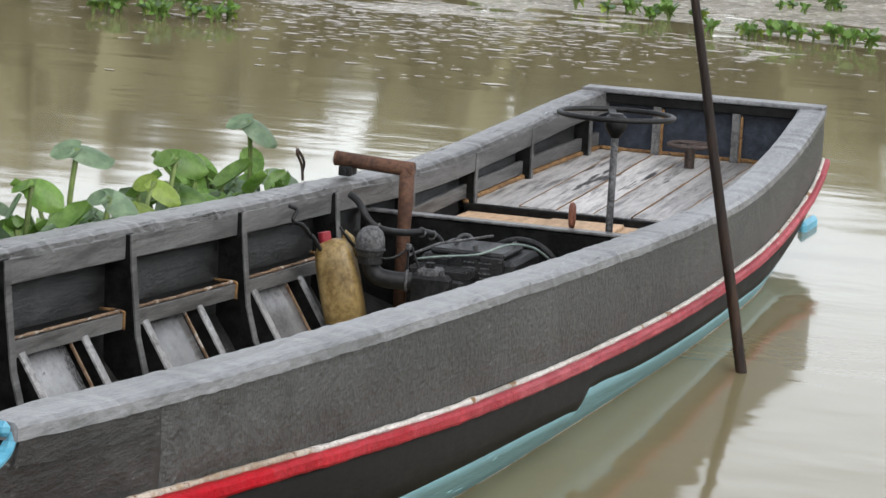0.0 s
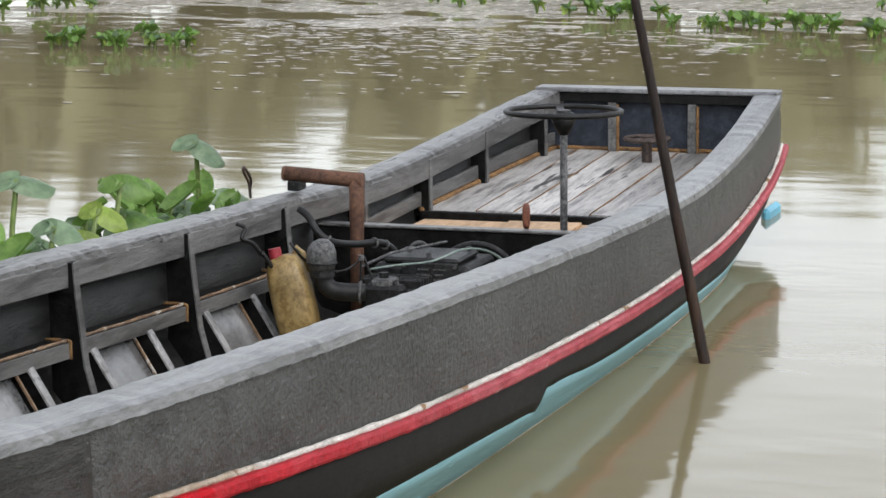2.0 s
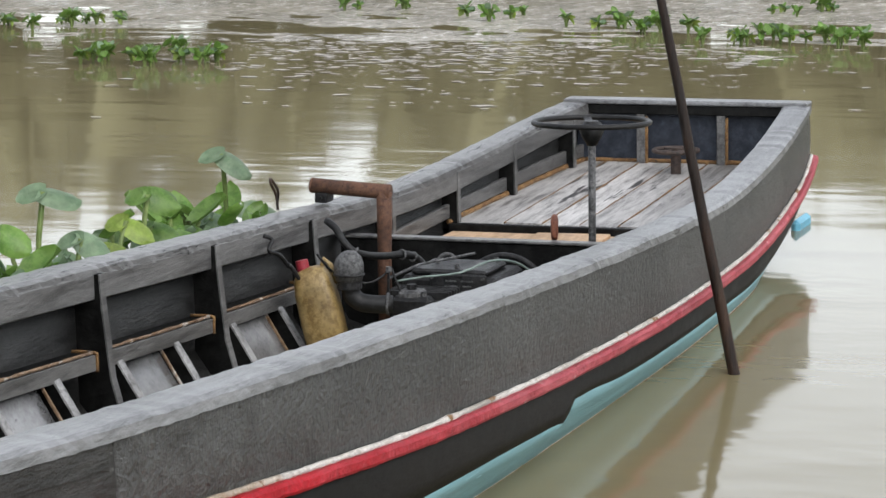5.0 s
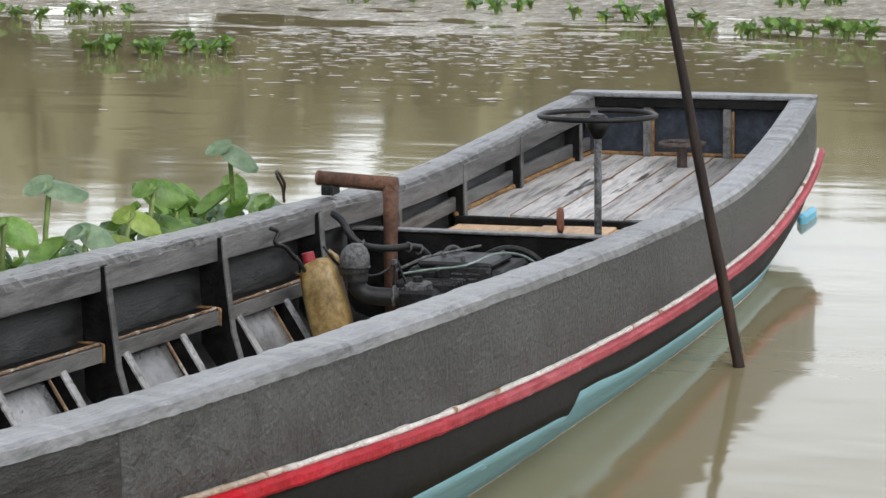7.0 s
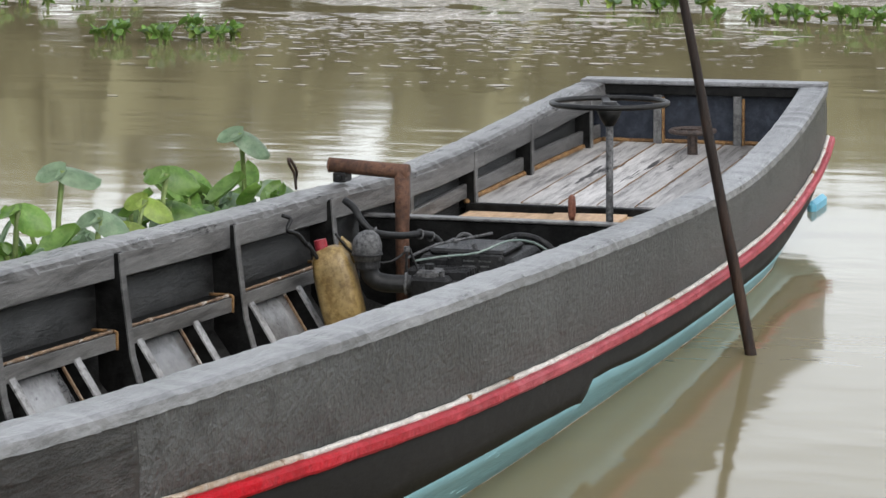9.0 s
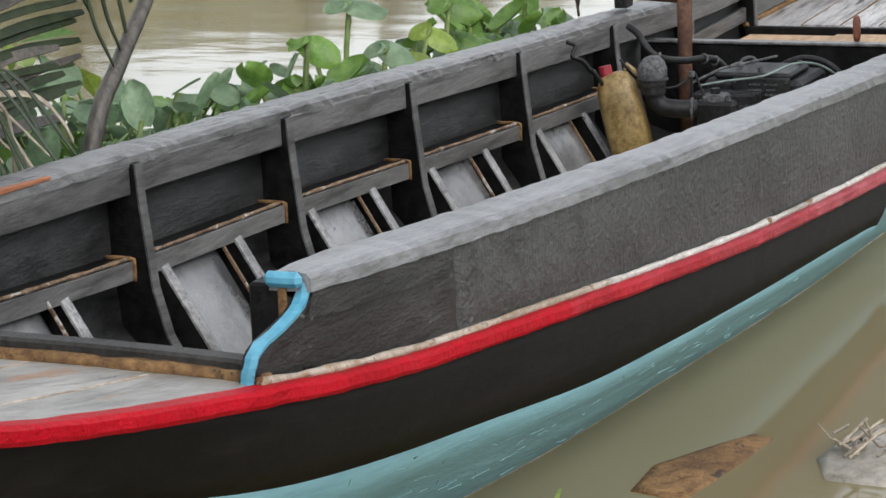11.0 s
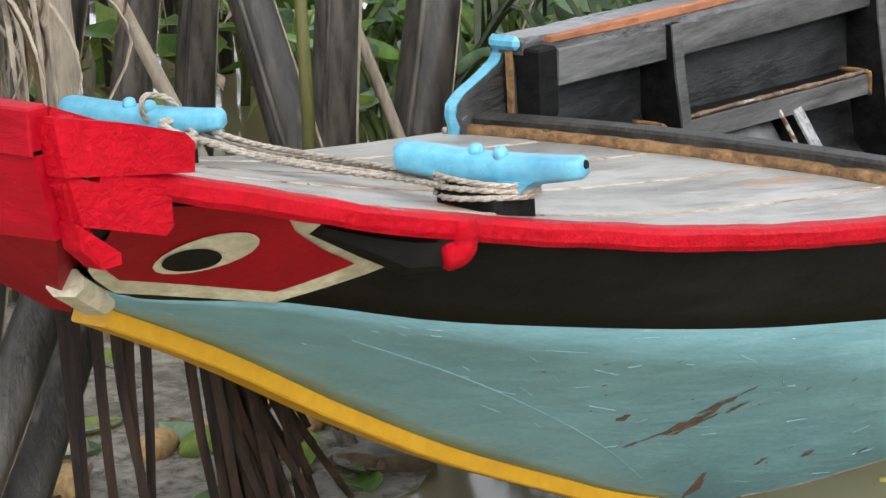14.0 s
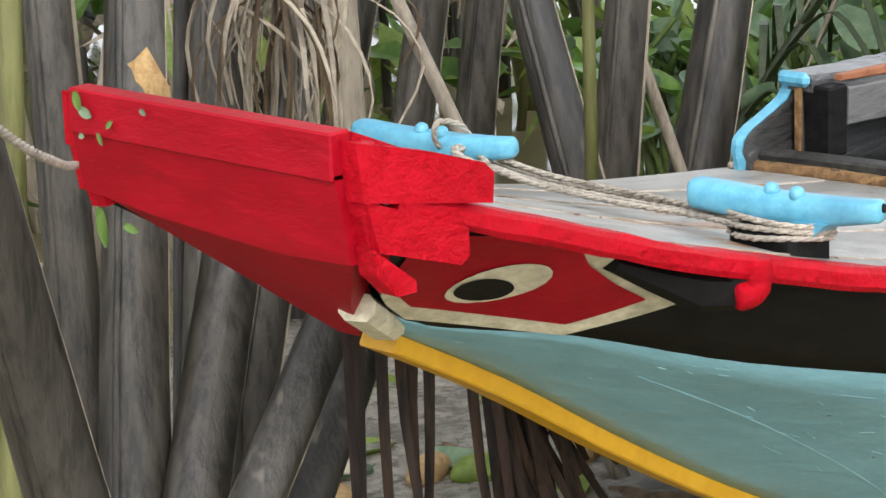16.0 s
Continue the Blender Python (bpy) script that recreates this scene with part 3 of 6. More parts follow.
        side([(-5.045, 0.242, 0.986), (-4.923, 0.290, 0.938), (-4.923, 0.290, 0.902), (-4.933, 0.286, 0.892), (-5.03, 0.246, 0.921)], 0.032, "lower_cheek")
        if s < 0:
            side([(-5.04, 0.246, 0.928), (-4.985, 0.262, 0.880), (-4.985, 0.262, 0.866), (-5.010, 0.255, 0.864), (-5.03, 0.242, 0.890)], 0.03, "cheek_point")
        part("corner_timber", sweep([(-5.034, s * 0.252, 1.052), (-5.030, s * 0.252, 0.97), (-5.012, s * 0.246, 0.905)], rect(0.045, 0.03, 0.3), up=Vector((1, 0, 0))), M_RED, boat, "rough red corner timber")
        if s < 0:
            part("cream_peg", sweep([(-4.895, s * 0.095, 0.792), (-4.795, s * 0.045, 0.734)], rect(0.05, 0.036, 0.3)), M_CREAM, boat, "cream-painted peg at the stem")
        part("hook_arm", sweep([(-4.67, s * 0.325, 0.838), (-4.60, s * 0.345, 0.805), (-4.545, s * 0.365, 0.780), (-4.505, s * 0.385, 0.775), (-4.490, s * 0.396, 0.80)], lambda i: rect(0.036, (0.02, 0.04, 0.055, 0.055, 0.04)[i], 0.3)), M_BLACK, boat)
        part("red_lug", tube(bend([(-4.482, s * 0.411, 0.815), (-4.481, s * 0.413, 0.788), (-4.489, s * 0.409, 0.773), (-4.512, s * 0.400, 0.769)], 4), [0.020] * 11 + [0.019, 0.014], 12), M_RED, boat, "red rounded lug under the rail", smooth=True)

        # painted eye panel, laid on the flared bow
        def on(x, z, off, s=s):
            za, zb = z_line(x), z_rail(x) - 0.02
            k = min(max((z - za) / (zb - za), 0), 1)
            return (x, s * ((1 - k) * w_line(x) + k * (w_rail(x) - 0.026) + 0.008 * math.sin(math.pi * k) + off), z)

        def paint(name, pts, off, material, label, on=on, s=s):
            dense = []
            for p, q in zip(pts, pts[1:] + pts[:1]):
                for i in range(4):
                    dense.append((p[0] + (q[0] - p[0]) * i / 4, p[1] + (q[1] - p[1]) * i / 4))
            bm = bmesh.new()
            f = bm.faces.new([bm.verts.new(on(x, z, off)) for x, z in dense])
            bmesh.ops.triangulate(bm, faces=[f])
            bmesh.ops.subdivide_edges(bm, edges=[e for e in bm.edges if e.calc_length() > 0.03], cuts=2, use_grid_fill=True)
            for v in bm.verts:
                v.co = Vector(on(v.co.x, v.co.z, off))
            part(name, bm, material, boat, label)

        paint("panel_border", [(-4.90, 0.815), (-4.93, 0.92), (-4.742, 0.884), (-4.692, 0.861), (-4.631, 0.815), (-4.561, 0.768), (-4.522, 0.757), (-4.616, 0.706), (-4.80, 0.752)], 0.004, M_CREAM, "cream border of the eye panel")
        paint("eye_panel", [(-4.92, 0.842), (-4.95, 0.925), (-4.745, 0.884), (-4.732, 0.874), (-4.694, 0.838), (-4.638, 0.800), (-4.579, 0.766), (-4.632, 0.728), (-4.825, 0.781)], 0.008, M_DKRED, "crimson painted panel")
        def oval(cx, cz, a, b, ca, k=20):
            return [(cx + a[0] * math.cos(2 * math.pi * i / k) + b[0] * math.sin(2 * math.pi * i / k), cz + a[1] * math.cos(2 * math.pi * i / k) + b[1] * math.sin(2 * math.pi * i / k)) for i in range(k)]
        paint("eye_white", oval(-4.769, 0.816, (0.0475, 0.006), (-0.015, 0.0345), 0), 0.012, M_CREAM, "cream oval of a painted boat eye")
        paint("eye_pupil", oval(-4.778, 0.807, (0.0315, -0.001), (-0.016, 0.0215), 0), 0.015, M_BLACK, "black oval of a painted boat eye")


bow()


def cleat(s):
    base = part("cleat_pedestal", box((-4.35, s * 0.315 - 0.058, 0.745), (-4.26, s * 0.315 + 0.058, 0.812), 0.01), M_INNER, boat, "dark cleat foot")
    path = [(-4.320, s * 0.33 + 0.150, 0.841), (-4.3195, s * 0.33 + 0.146, 0.841), (-4.318, s * 0.33 + 0.13, 0.8405), (-4.312, s * 0.33 + 0.07, 0.837), (-4.306, s * 0.33 + 0.01, 0.835), (-4.300, s * 0.33 - 0.05, 0.838), (-4.290, s * 0.33 - 0.11, 0.844), (-4.284, s * 0.33 - 0.136, 0.847), (-4.283, s * 0.33 - 0.141, 0.8475)]
    half = [0.0195, 0.0222, 0.0225, 0.0235, 0.0240, 0.0220, 0.018, 0.0160, 0.012]
    def squared(i):
        out = []
        for q in range(16):
            c, d = math.cos(2 * math.pi * q / 16), math.sin(2 * math.pi * q / 16)
            r = half[i] * (1 + 0.03 * noise.noise((i * 0.8, q * 0.7, s * 3)))
            out.append((math.copysign(abs(c) ** 0.62, c) * r, math.copysign(abs(d) ** 0.62, d) * r * 0.96))
        return out
    bar = part("cleat", sweep(path, squared), M_SKY, boat, "sky-blue wooden mooring cleat, chipped", smooth=True)
    part("saddle", plate([(-4.325, s * 0.33 + 0.035, 0.824), (-4.325, s * 0.33 - 0.075, 0.826), (-4.325, s * 0.33 - 0.055, 0.806), (-4.325, s * 0.33 + 0.02, 0.806)], (0.046, 0, 0)), M_SKY, bar)
    if s < 0:
        part("chip", disc((-4.2835, s * 0.33 - 0.139, 0.8515), (0.1, -1, 0.25), 0.0095, 0.008, 7, r2=0.006), M_INNER, bar, "dark chipped end")
    for dy in (-0.02, 0.022):
        part("bolt", sweep([(-4.312, s * 0.33 + dy, z) for z in (0.852, 0.860, 0.867, 0.870)], lambda i: circle((0.011, 0.011, 0.009, 0.004)[i], 10), up=Vector((1, 0, 0))), M_SKY, bar, smooth=True)
    return base


cleat(-1)
cleat(1)


# ---- inside the boat ----
# wet black bilge paint; the sky's reflection is put into the pale grey
M_BILGE = surface("wet_bilge_sky_sheen", (0.15, 0.15, 0.15), (0.24, 0.24, 0.24), 0.16, 0.45, 1.3, 120, 0.2, spots=((0.03, 0.03, 0.03), 12, 0.69), spec=0.8, stain=0.3, mottle=0.1)
RIBS = [-2.665, -1.785, -0.955, -0.15, 0.68, 1.50]
z_shelf = curve((-3.1, 0.50), (-2.61, 0.467), (-1.8, 0.405), (-1.0, 0.365), (-0.19, 0.318), (0.62, 0.277), (1.6, 0.24))


def frames():
    for s in (-1, 1):
        # rib faces carry shade in their black, edge strips the light in their grey
        for k, x in enumerate(RIBS):
            w, zt = w_top(x), z_top(x) - 0.022
            zb = z_shelf(x) - 0.19
            pts = [(w - 0.05, zt), (w - 0.128, zt), (w - 0.134, zt - 0.1), (w - 0.155, z_shelf(x) - 0.08), (w - 0.185, zb), (w - 0.24, zb - 0.1), (w - 0.05, zb - 0.02)]
            part("rib", plate([(x, s * y, z) for y, z in pts], (0.034, 0, 0)), M_INNER, boat, "upright rib, darkened for shade")
            part("rib_edge", sweep([(x + 0.017, s * (y - 0.002), z) for y, z in pts[1:6]], rect(0.033, 0.006), up=Vector((0, s, 0.2))), M_EDGE, boat, "inner edge of a rib, rubbed grey and coloured as lit")
            # bottom frames
            for dx in (0.075, 0.47):
                xx = x + dx
                if xx > 1.2:
                    continue
                ztop = z_shelf(xx) - 0.035
                y0 = w_top(xx) - 0.135
                p = [(y0 - 0.62 * (ztop - z), z) for z in (ztop, ztop - 0.12, ztop - 0.24, ztop - 0.36)]
                out = [(y + 0.055, z - 0.02) for y, z in reversed(p)]
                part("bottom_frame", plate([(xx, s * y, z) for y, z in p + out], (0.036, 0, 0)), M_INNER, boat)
                part("frame_edge", sweep([(xx + 0.018, s * (y - 0.002), z + 0.002) for y, z in p], rect(0.036, 0.007), up=Vector((0, s, 0.5))), M_RUBBED, boat, "rubbed pale edge of a bottom frame")
        # bilge planks, coloured pale for the sky they mirror
        for x in RIBS[:-1]:
            rows = []
            for xx in steps(x + 0.112, x + 0.40, 0.06):
                zt = z_shelf(xx) - 0.03
                y0 = w_top(xx) - 0.095
                rows.append([(xx, s * (y0 - 0.62 * d), zt - d) for d in (0, 0.12, 0.24, 0.36)])
            part("bilge_plank", grid(rows, 0.012), M_BILGE, boat, "wet bilge plank with sky sheen painted pale", smooth=True)
            part("plank_rust", sweep([(x + 0.412, s * (w_top(x) - 0.10 - 0.62 * d), z_shelf(x) - 0.03 - d) for d in (0, 0.12, 0.24, 0.36)], rect(0.008, 0.008), up=Vector((0, s, 0.5))), M_SHELFCAULK, boat)
        # short shelves between the ribs
        ends = [-3.06] + RIBS
        for a, b in zip(ends, ends[1:]):
            xs = steps(a + 0.036, b - 0.065, 0.15)
            part("side_shelf", sweep([(x, s * (w_top(x) - 0.10), z_shelf(x) - 0.024) for x in xs], rect(0.075, 0.046, 0.1)), M_INNER, boat, "side shelf, darkened for shade")
            part("shelf_face", sweep([(x, s * (w_top(x) - 0.140), z_shelf(x) - 0.026) for x in xs], rect(0.010, 0.044, 0.1)), M_EDGE, boat, "rubbed grey shelf edge")
            xs = steps(a + 0.036, b - 0.062, 0.04)
            part("shelf_caulk", sweep([(x, s * (w_top(x) - 0.132 + 0.004 * noise.noise((x * 8, s, 0))), z_shelf(x) + 0.002) for x in xs], lambda i: circle(0.0052 + 0.004 * noise.noise((i * 0.9, a, 0)), 6)), M_SHELFCAULK, boat, smooth=True)
            xe = b - 0.062
            part("shelf_end_caulk", sweep(bend([(xe, s * (w_top(xe) - 0.07), z_shelf(xe) + 0.003), (xe, s * (w_top(xe) - 0.140), z_shelf(xe) + 0.002), (xe, s * (w_top(xe) - 0.146), z_shelf(xe) - 0.012), (xe, s * (w_top(xe) - 0.146), z_shelf(xe) - 0.05)], 3), circle(0.0055, 6), up=Vector((1, 0.1, 0))), M_RUSTCAULK, boat, "rusty return at the shelf's end", smooth=True)


frames()


def stern():
    floor = curve((1.9, 0.19), (2.95, 0.235), (3.6, 0.258), (4.6, 0.297))
    # stern floor planks
    ys = [-0.56, -0.40, -0.25, -0.10, 0.05, 0.20, 0.35, 0.56]
    for k, (a, b) in enumerate(zip(ys, ys[1:])):
        rows = []
        for x in steps(2.98 + 0.012 * (k % 3), BACK - 0.04, 0.12):
            w = w_top(x) - 0.07
            y0, y1 = max(a + 0.002, -w), min(b - 0.002, w)
            rows.append([(x, y0, floor(x)), (x, y1, floor(x) + 0.002 * (k % 2))])
        part("stern_floor_plank", slab(rows, 0.026), M_STERN, boat)
        if k:
            part("floor_seam", sweep([(x, a + 0.003 * noise.noise((x * 7, a, 0)), floor(x) + 0.001) for x in steps(3.0, BACK - 0.05, 0.06)], lambda i: rect(0.006 + 0.005 * noise.noise((i * 0.7, a * 5, 0)), 0.004)), M_RUSTCAULK, boat)
    part("hatch_board", box((2.945, -0.58, 0.17), (2.975, 0.56, 0.236), 0.004), M_INNER, boat, "dark edge board of the stern floor")
    part("plywood_sheet", box((2.45, -0.55, 0.196), (2.94, 0.54, 0.208), 0.002), M_PLY, boat, "bare tan plywood sheet")
    part("plywood_offcut", box((2.55, -0.30, 0.210), (2.88, -0.02, 0.224), 0.002, Matrix.Rotation(radians(4), 4, "Z")), M_PLY, boat)
    part("engine_bulkhead", box((1.905, -0.61, -0.06), (1.94, 0.61, 0.333), 0.004), M_INNER, boat, "dark bulkhead abaft the engine")
    part("bulkhead_cap", box((1.895, -0.61, 0.334), (1.948, 0.61, 0.344), 0.003), M_EDGE, boat)
    for s in (-1, 1):
        xs = steps(2.95, BACK - 0.05, 0.05)
        part("waterway_caulk", sweep([(x, s * (w_top(x) - 0.085 + 0.005 * noise.noise((x * 6, s, 0))), floor(x) + 0.006) for x in xs], lambda i: circle(0.012 + 0.005 * noise.noise((i * 0.8, s, 0)), 6)), M_RUSTCAULK, boat, smooth=True)
        part("side_plank", sweep([(x, s * (w_top(x) - 0.075), floor(x) + 0.045) for x in steps(2.0, BACK - 0.05, 0.15)], rect(0.02, 0.055)), M_EDGE, boat)
        for x in (2.28, 2.96, 3.60, 4.29):
            w, zt = w_top(x), z_top(x) - 0.022
            zb = floor(x) - 0.02 if x > 2.5 else 0.1
            part("rib", plate([(x, s * y, z) for y, z in ((w - 0.05, zt), (w - 0.112, zt), (w - 0.115, zb), (w - 0.05, zb))], (0.034, 0, 0)), M_INNER, boat, "upright rib, darkened for shade")
            part("rib_edge", sweep([(x + 0.017, s * (w - 0.116), zt), (x + 0.017, s * (w - 0.119), zb)], rect(0.033, 0.006), up=Vector((0, s, 0))), M_EDGE, boat)
    # transom
    zt = z_top(BACK)
    pts = [(BACK, -w_top(BACK) + 0.01, zt - 0.01), (BACK, w_top(BACK) - 0.01, zt - 0.01), (BACK - 0.005, w_rail(BACK) - 0.03, z_rail(BACK)), (BACK - 0.01, w_line(BACK) - 0.01, z_line(BACK)), (BACK - 0.02, 0, z_keel(BACK)), (BACK - 0.01, -w_line(BACK) + 0.01, z_line(BACK)), (BACK - 0.005, -w_rail(BACK) + 0.03, z_rail(BACK))]
    part("transom", plate(pts, (-0.03, 0, 0)), M_NAVY, boat, "blue-black transom board")
    part("transom_cap", box((BACK - 0.085, -0.53, zt - 0.008), (BACK + 0.035, 0.53, zt + 0.012), 0.005), M_CAP, boat, "pale worn transom cap")
    part("transom_beam", box((BACK - 0.075, -0.45, zt - 0.05), (BACK - 0.032, 0.45, zt - 0.01), 0.003), M_INNER, boat)
    for y in (0.19, -0.16):
        part("transom_rib", box((BACK - 0.075, y - 0.018, 0.29), (BACK - 0.032, y + 0.018, zt - 0.05), 0.003), M_EDGE, boat)
        part("rib_caulk", box((BACK - 0.072, y - 0.030, 0.292), (BACK - 0.058, y - 0.019, zt - 0.06), 0.002), M_RUSTCAULK, boat)
    part("transom_caulk", sweep([(BACK - 0.045, y, 0.300 + 0.004 * noise.noise((y * 9, 2, 0))) for y in [-0.44 + 0.88 * i / 24 for i in range(25)]], lambda i: circle(0.010 + 0.004 * noise.noise((i * 0.7, 5, 0)), 6)), M_RUSTCAULK, boat, smooth=True)
    part("rudder_blade", box((4.60, -0.475, -0.03), (4.86, -0.435, 0.045), 0.016), M_SKY, boat, "pale blue rudder blade")


stern()

# ---- gear in and on the boat ----
def fuel_can():
    can = thing("fuel_can", "yellowed plastic fuel can with a red cap, oil-stained foot", "fuel can", (1.02, 0.47, 0.09))
    m = surface("yellowed_oily_plastic", (0.16, 0.10, 0.03), (0.27, 0.19, 0.075), 0.36, 0.4, 5, 60, 0.15, spots=((0.05, 0.032, 0.014), 26, 0.70), stain=0.35, mottle=0.15)
    secs = [(0, 0.058, 0.058), (0.012, 0.066, 0.066), (0.10, 0.067, 0.068), (0.20, 0.064, 0.066), (0.245, 0.058, 0.060), (0.272, 0.040, 0.046), (0.282, 0.020, 0.024)]
    bm = bmesh.new()
    rings = []
    for z, a, b in secs:
        rings.append([bm.verts.new((a * math.copysign(abs(math.cos(t)) ** 0.55, math.cos(t)), b * math.copysign(abs(math.sin(t)) ** 0.55, math.sin(t)), z)) for t in [2 * math.pi * i / 24 for i in range(24)]])
    for a, b in zip(rings, rings[1:]):
        for i in range(24):
            bm.faces.new((a[i], a[(i + 1) % 24], b[(i + 1) % 24], b[i]))
    bm.faces.new(rings[0]), bm.faces.new(rings[-1])
    body = part("body", bm, m, can, smooth=True)
    part("cap", disc((-0.004, 0.022, 0.292), (0, 0, 1), 0.021, 0.034, 16), surface("faded_red_cap", (0.19, 0.010, 0.018), (0.27, 0.022, 0.032), 0.45, 0.4, 8, 50, 0.15), can, "faded red screw cap")
    part("handle", tube([(0.02, -0.03, 0.268), (0.03, -0.045, 0.295), (0.022, -0.062, 0.272), (0.02, -0.066, 0.21)], 0.009, 8), m, can, smooth=True)
    part("oily_foot", box((-0.064, -0.064, 0.001), (0.064, 0.064, 0.014), 0.004), M_DARKIRON, can)
    can.matrix_world = pose(1.15, 0.368, 0.08, -13, 2, 10)


fuel_can()


def engine():
    e = thing("diesel_engine", "oily black single-cylinder diesel engine with hoses", "engine", (1.5, 0.2, -0.05))
    L = Matrix.Translation((-1.5, -0.2, 0.05))

    def add(name, bm, m, label="", parent=None, smooth=False):
        bmesh.ops.transform(bm, matrix=L, verts=bm.verts[:])
        return part(name, bm, m, parent or e, label, smooth)

    add("block", box((1.46, -0.10, -0.05), (1.76, 0.235, 0.285), 0.014), M_DARKIRON, "black cast engine block")
    add("top_cover", box((1.47, -0.06, 0.286), (1.70, 0.20, 0.308), 0.008), M_DARKIRON)
    add("cylinder_head", box((1.31, 0.03, 0.02), (1.462, 0.225, 0.235), 0.012), M_DARKIRON)
    for i in range(5):
        add("cooling_fin", box((1.318 + 0.027 * i, 0.02, 0.232), (1.327 + 0.027 * i, 0.235, 0.258), 0.002), M_DARKIRON)
    add("rocker_cover", box((1.25, 0.06, 0.06), (1.312, 0.20, 0.25), 0.014), M_DARKIRON)
    add("crank_housing", disc((1.455, -0.03, 0.10), (1, 0, 0), 0.075, 0.03, 22), M_DARKIRON)
    plate_ = add("name_plate", box((1.449, -0.064, 0.185), (1.461, 0.131, 0.296), 0.004), M_DARKIRON, "dark maker's plate with pale lines")
    for r in range(5):
        for c, w in ((0.0, 0.036 + 0.008 * (r % 2)), (-0.055, 0.030 if r % 2 else 0.042)):
            add("plate_bar", box((1.4465, 0.055 + c - w / 2, 0.272 - 0.017 * r), (1.4495, 0.055 + c + w / 2, 0.277 - 0.017 * r), 0), M_GREYIRON, parent=plate_)
    for y, z in ((0.12, 0.285), (-0.055, 0.285), (0.12, 0.197), (-0.055, 0.197)):
        add("plate_bolt", disc((1.447, y, z), (1, 0, 0), 0.006, 0.01, 6), M_GREYIRON, parent=plate_)
    for p in ((1.33, 0.02, 0.20), (1.40, 0.02, 0.10), (1.30, 0.13, 0.255), (1.28, 0.09, 0.255), (1.50, 0.05, 0.312), (1.60, 0.15, 0.312), (1.66, -0.04, 0.312)):
        add("bolt", disc(p, (0, 0.3, 1), 0.009, 0.022, 6), M_GREYIRON)
    # flywheel across the boat, ahead of the bulkhead
    fly = add("flywheel", ring((1.82, -0.017, 0.155), (1, 0, 0), 0.150, 0.011, 44, 8), M_DARKIRON, "black flywheel rim", smooth=True)
    add("inner_rim", ring((1.83, -0.017, 0.155), (1, 0, 0), 0.128, 0.010, 40, 8), M_DARKIRON, parent=fly, smooth=True)
    add("disc", disc((1.845, -0.017, 0.155), (1, 0, 0), 0.135, 0.012, 36), M_DARKIRON, parent=fly)
    add("hub", disc((1.82, -0.017, 0.155), (1, 0, 0), 0.05, 0.05, 18), M_DARKIRON, parent=fly)
    add("lifting_ring", ring((1.70, 0.15, 0.292), (1, 0.15, 0), 0.030, 0.007, 20, 6), M_GREYIRON, smooth=True)
    # air filter: grey dome on a black elbow
    dome = add("air_filter", sweep([(1.15, 0.300, 0.315), (1.15, 0.300, 0.345), (1.15, 0.300, 0.368), (1.149, 0.301, 0.390), (1.147, 0.303, 0.405), (1.146, 0.304, 0.411)], lambda i: circle((0.043, 0.048, 0.048, 0.041, 0.026, 0.008)[i], 18), up=Vector((1, 0, 0))), M_GREYIRON, "dusty grey dome of the air filter", smooth=True)
    add("filter_band", ring((1.15, 0.300, 0.335), (0, 0, 1), 0.048, 0.004, 22, 6), M_DARKIRON, parent=dome)
    add("filter_collar", disc((1.15, 0.298, 0.305), (0, 0, 1), 0.040, 0.03, 18), M_DARKIRON, parent=dome)
    el = bend([(1.152, 0.297, 0.31), (1.154, 0.293, 0.272), (1.160, 0.270, 0.246), (1.17, 0.225, 0.238), (1.19, 0.165, 0.236)], 3)
    add("intake_elbow", tube(el, 0.030, 14), M_RUBBER, "black rubber intake elbow", smooth=True)
    add("elbow_clamp", ring((1.185, 0.180, 0.238), (0.2, -1, 0), 0.032, 0.005, 18, 6), M_GREYIRON)
    # cooling hose from the far side over the engine
    hp = bend([(1.38, 0.46, 0.47), (1.36, 0.42, 0.448), (1.34, 0.38, 0.400), (1.36, 0.34, 0.368), (1.484, 0.30, 0.343), (1.569, 0.26, 0.338), (1.64, 0.24, 0.316), (1.66, 0.22, 0.285), (1.66, 0.21, 0.25)], 3)
    hose = add("cooling_hose", tube(hp, 0.0125, 10), M_RUBBER, "black rubber cooling hose", smooth=True)
    for p, d in (((1.56, 0.262, 0.338), (1, -0.4, -0.1)), ((1.62, 0.244, 0.322), (1, -0.4, -0.4)), ((1.35, 0.35, 0.375), (0.2, -0.6, -0.4))):
        add("hose_clamp", ring(p, d, 0.0145, 0.004, 14, 6), M_GREYIRON, parent=hose)
    add("fuel_line", tube(bend([(1.13, 0.40, 0.40), (1.18, 0.36, 0.33), (1.25, 0.28, 0.29), (1.30, 0.235, 0.31), (1.31, 0.215, 0.335), (1.31, 0.20, 0.30), (1.31, 0.17, 0.23), (1.32, 0.15, 0.15)], 3), 0.0045, 6), M_RUBBER, smooth=True)
    add("second_line", tube(bend([(1.31, 0.20, 0.29), (1.36, 0.12, 0.30), (1.44, 0.02, 0.305), (1.55, -0.05, 0.33), (1.66, -0.10, 0.31), (1.72, -0.14, 0.27)], 3), 0.004, 6), surface("pale_green_wire", (0.14, 0.19, 0.17), (0.22, 0.27, 0.24), 0.5, 0.4), smooth=True)
    add("throttle_lever", sweep([(1.30, 0.215, 0.20), (1.30, 0.22, 0.27), (1.30, 0.218, 0.325)], rect(0.012, 0.007), up=Vector((0, 1, 0))), M_DARKIRON)
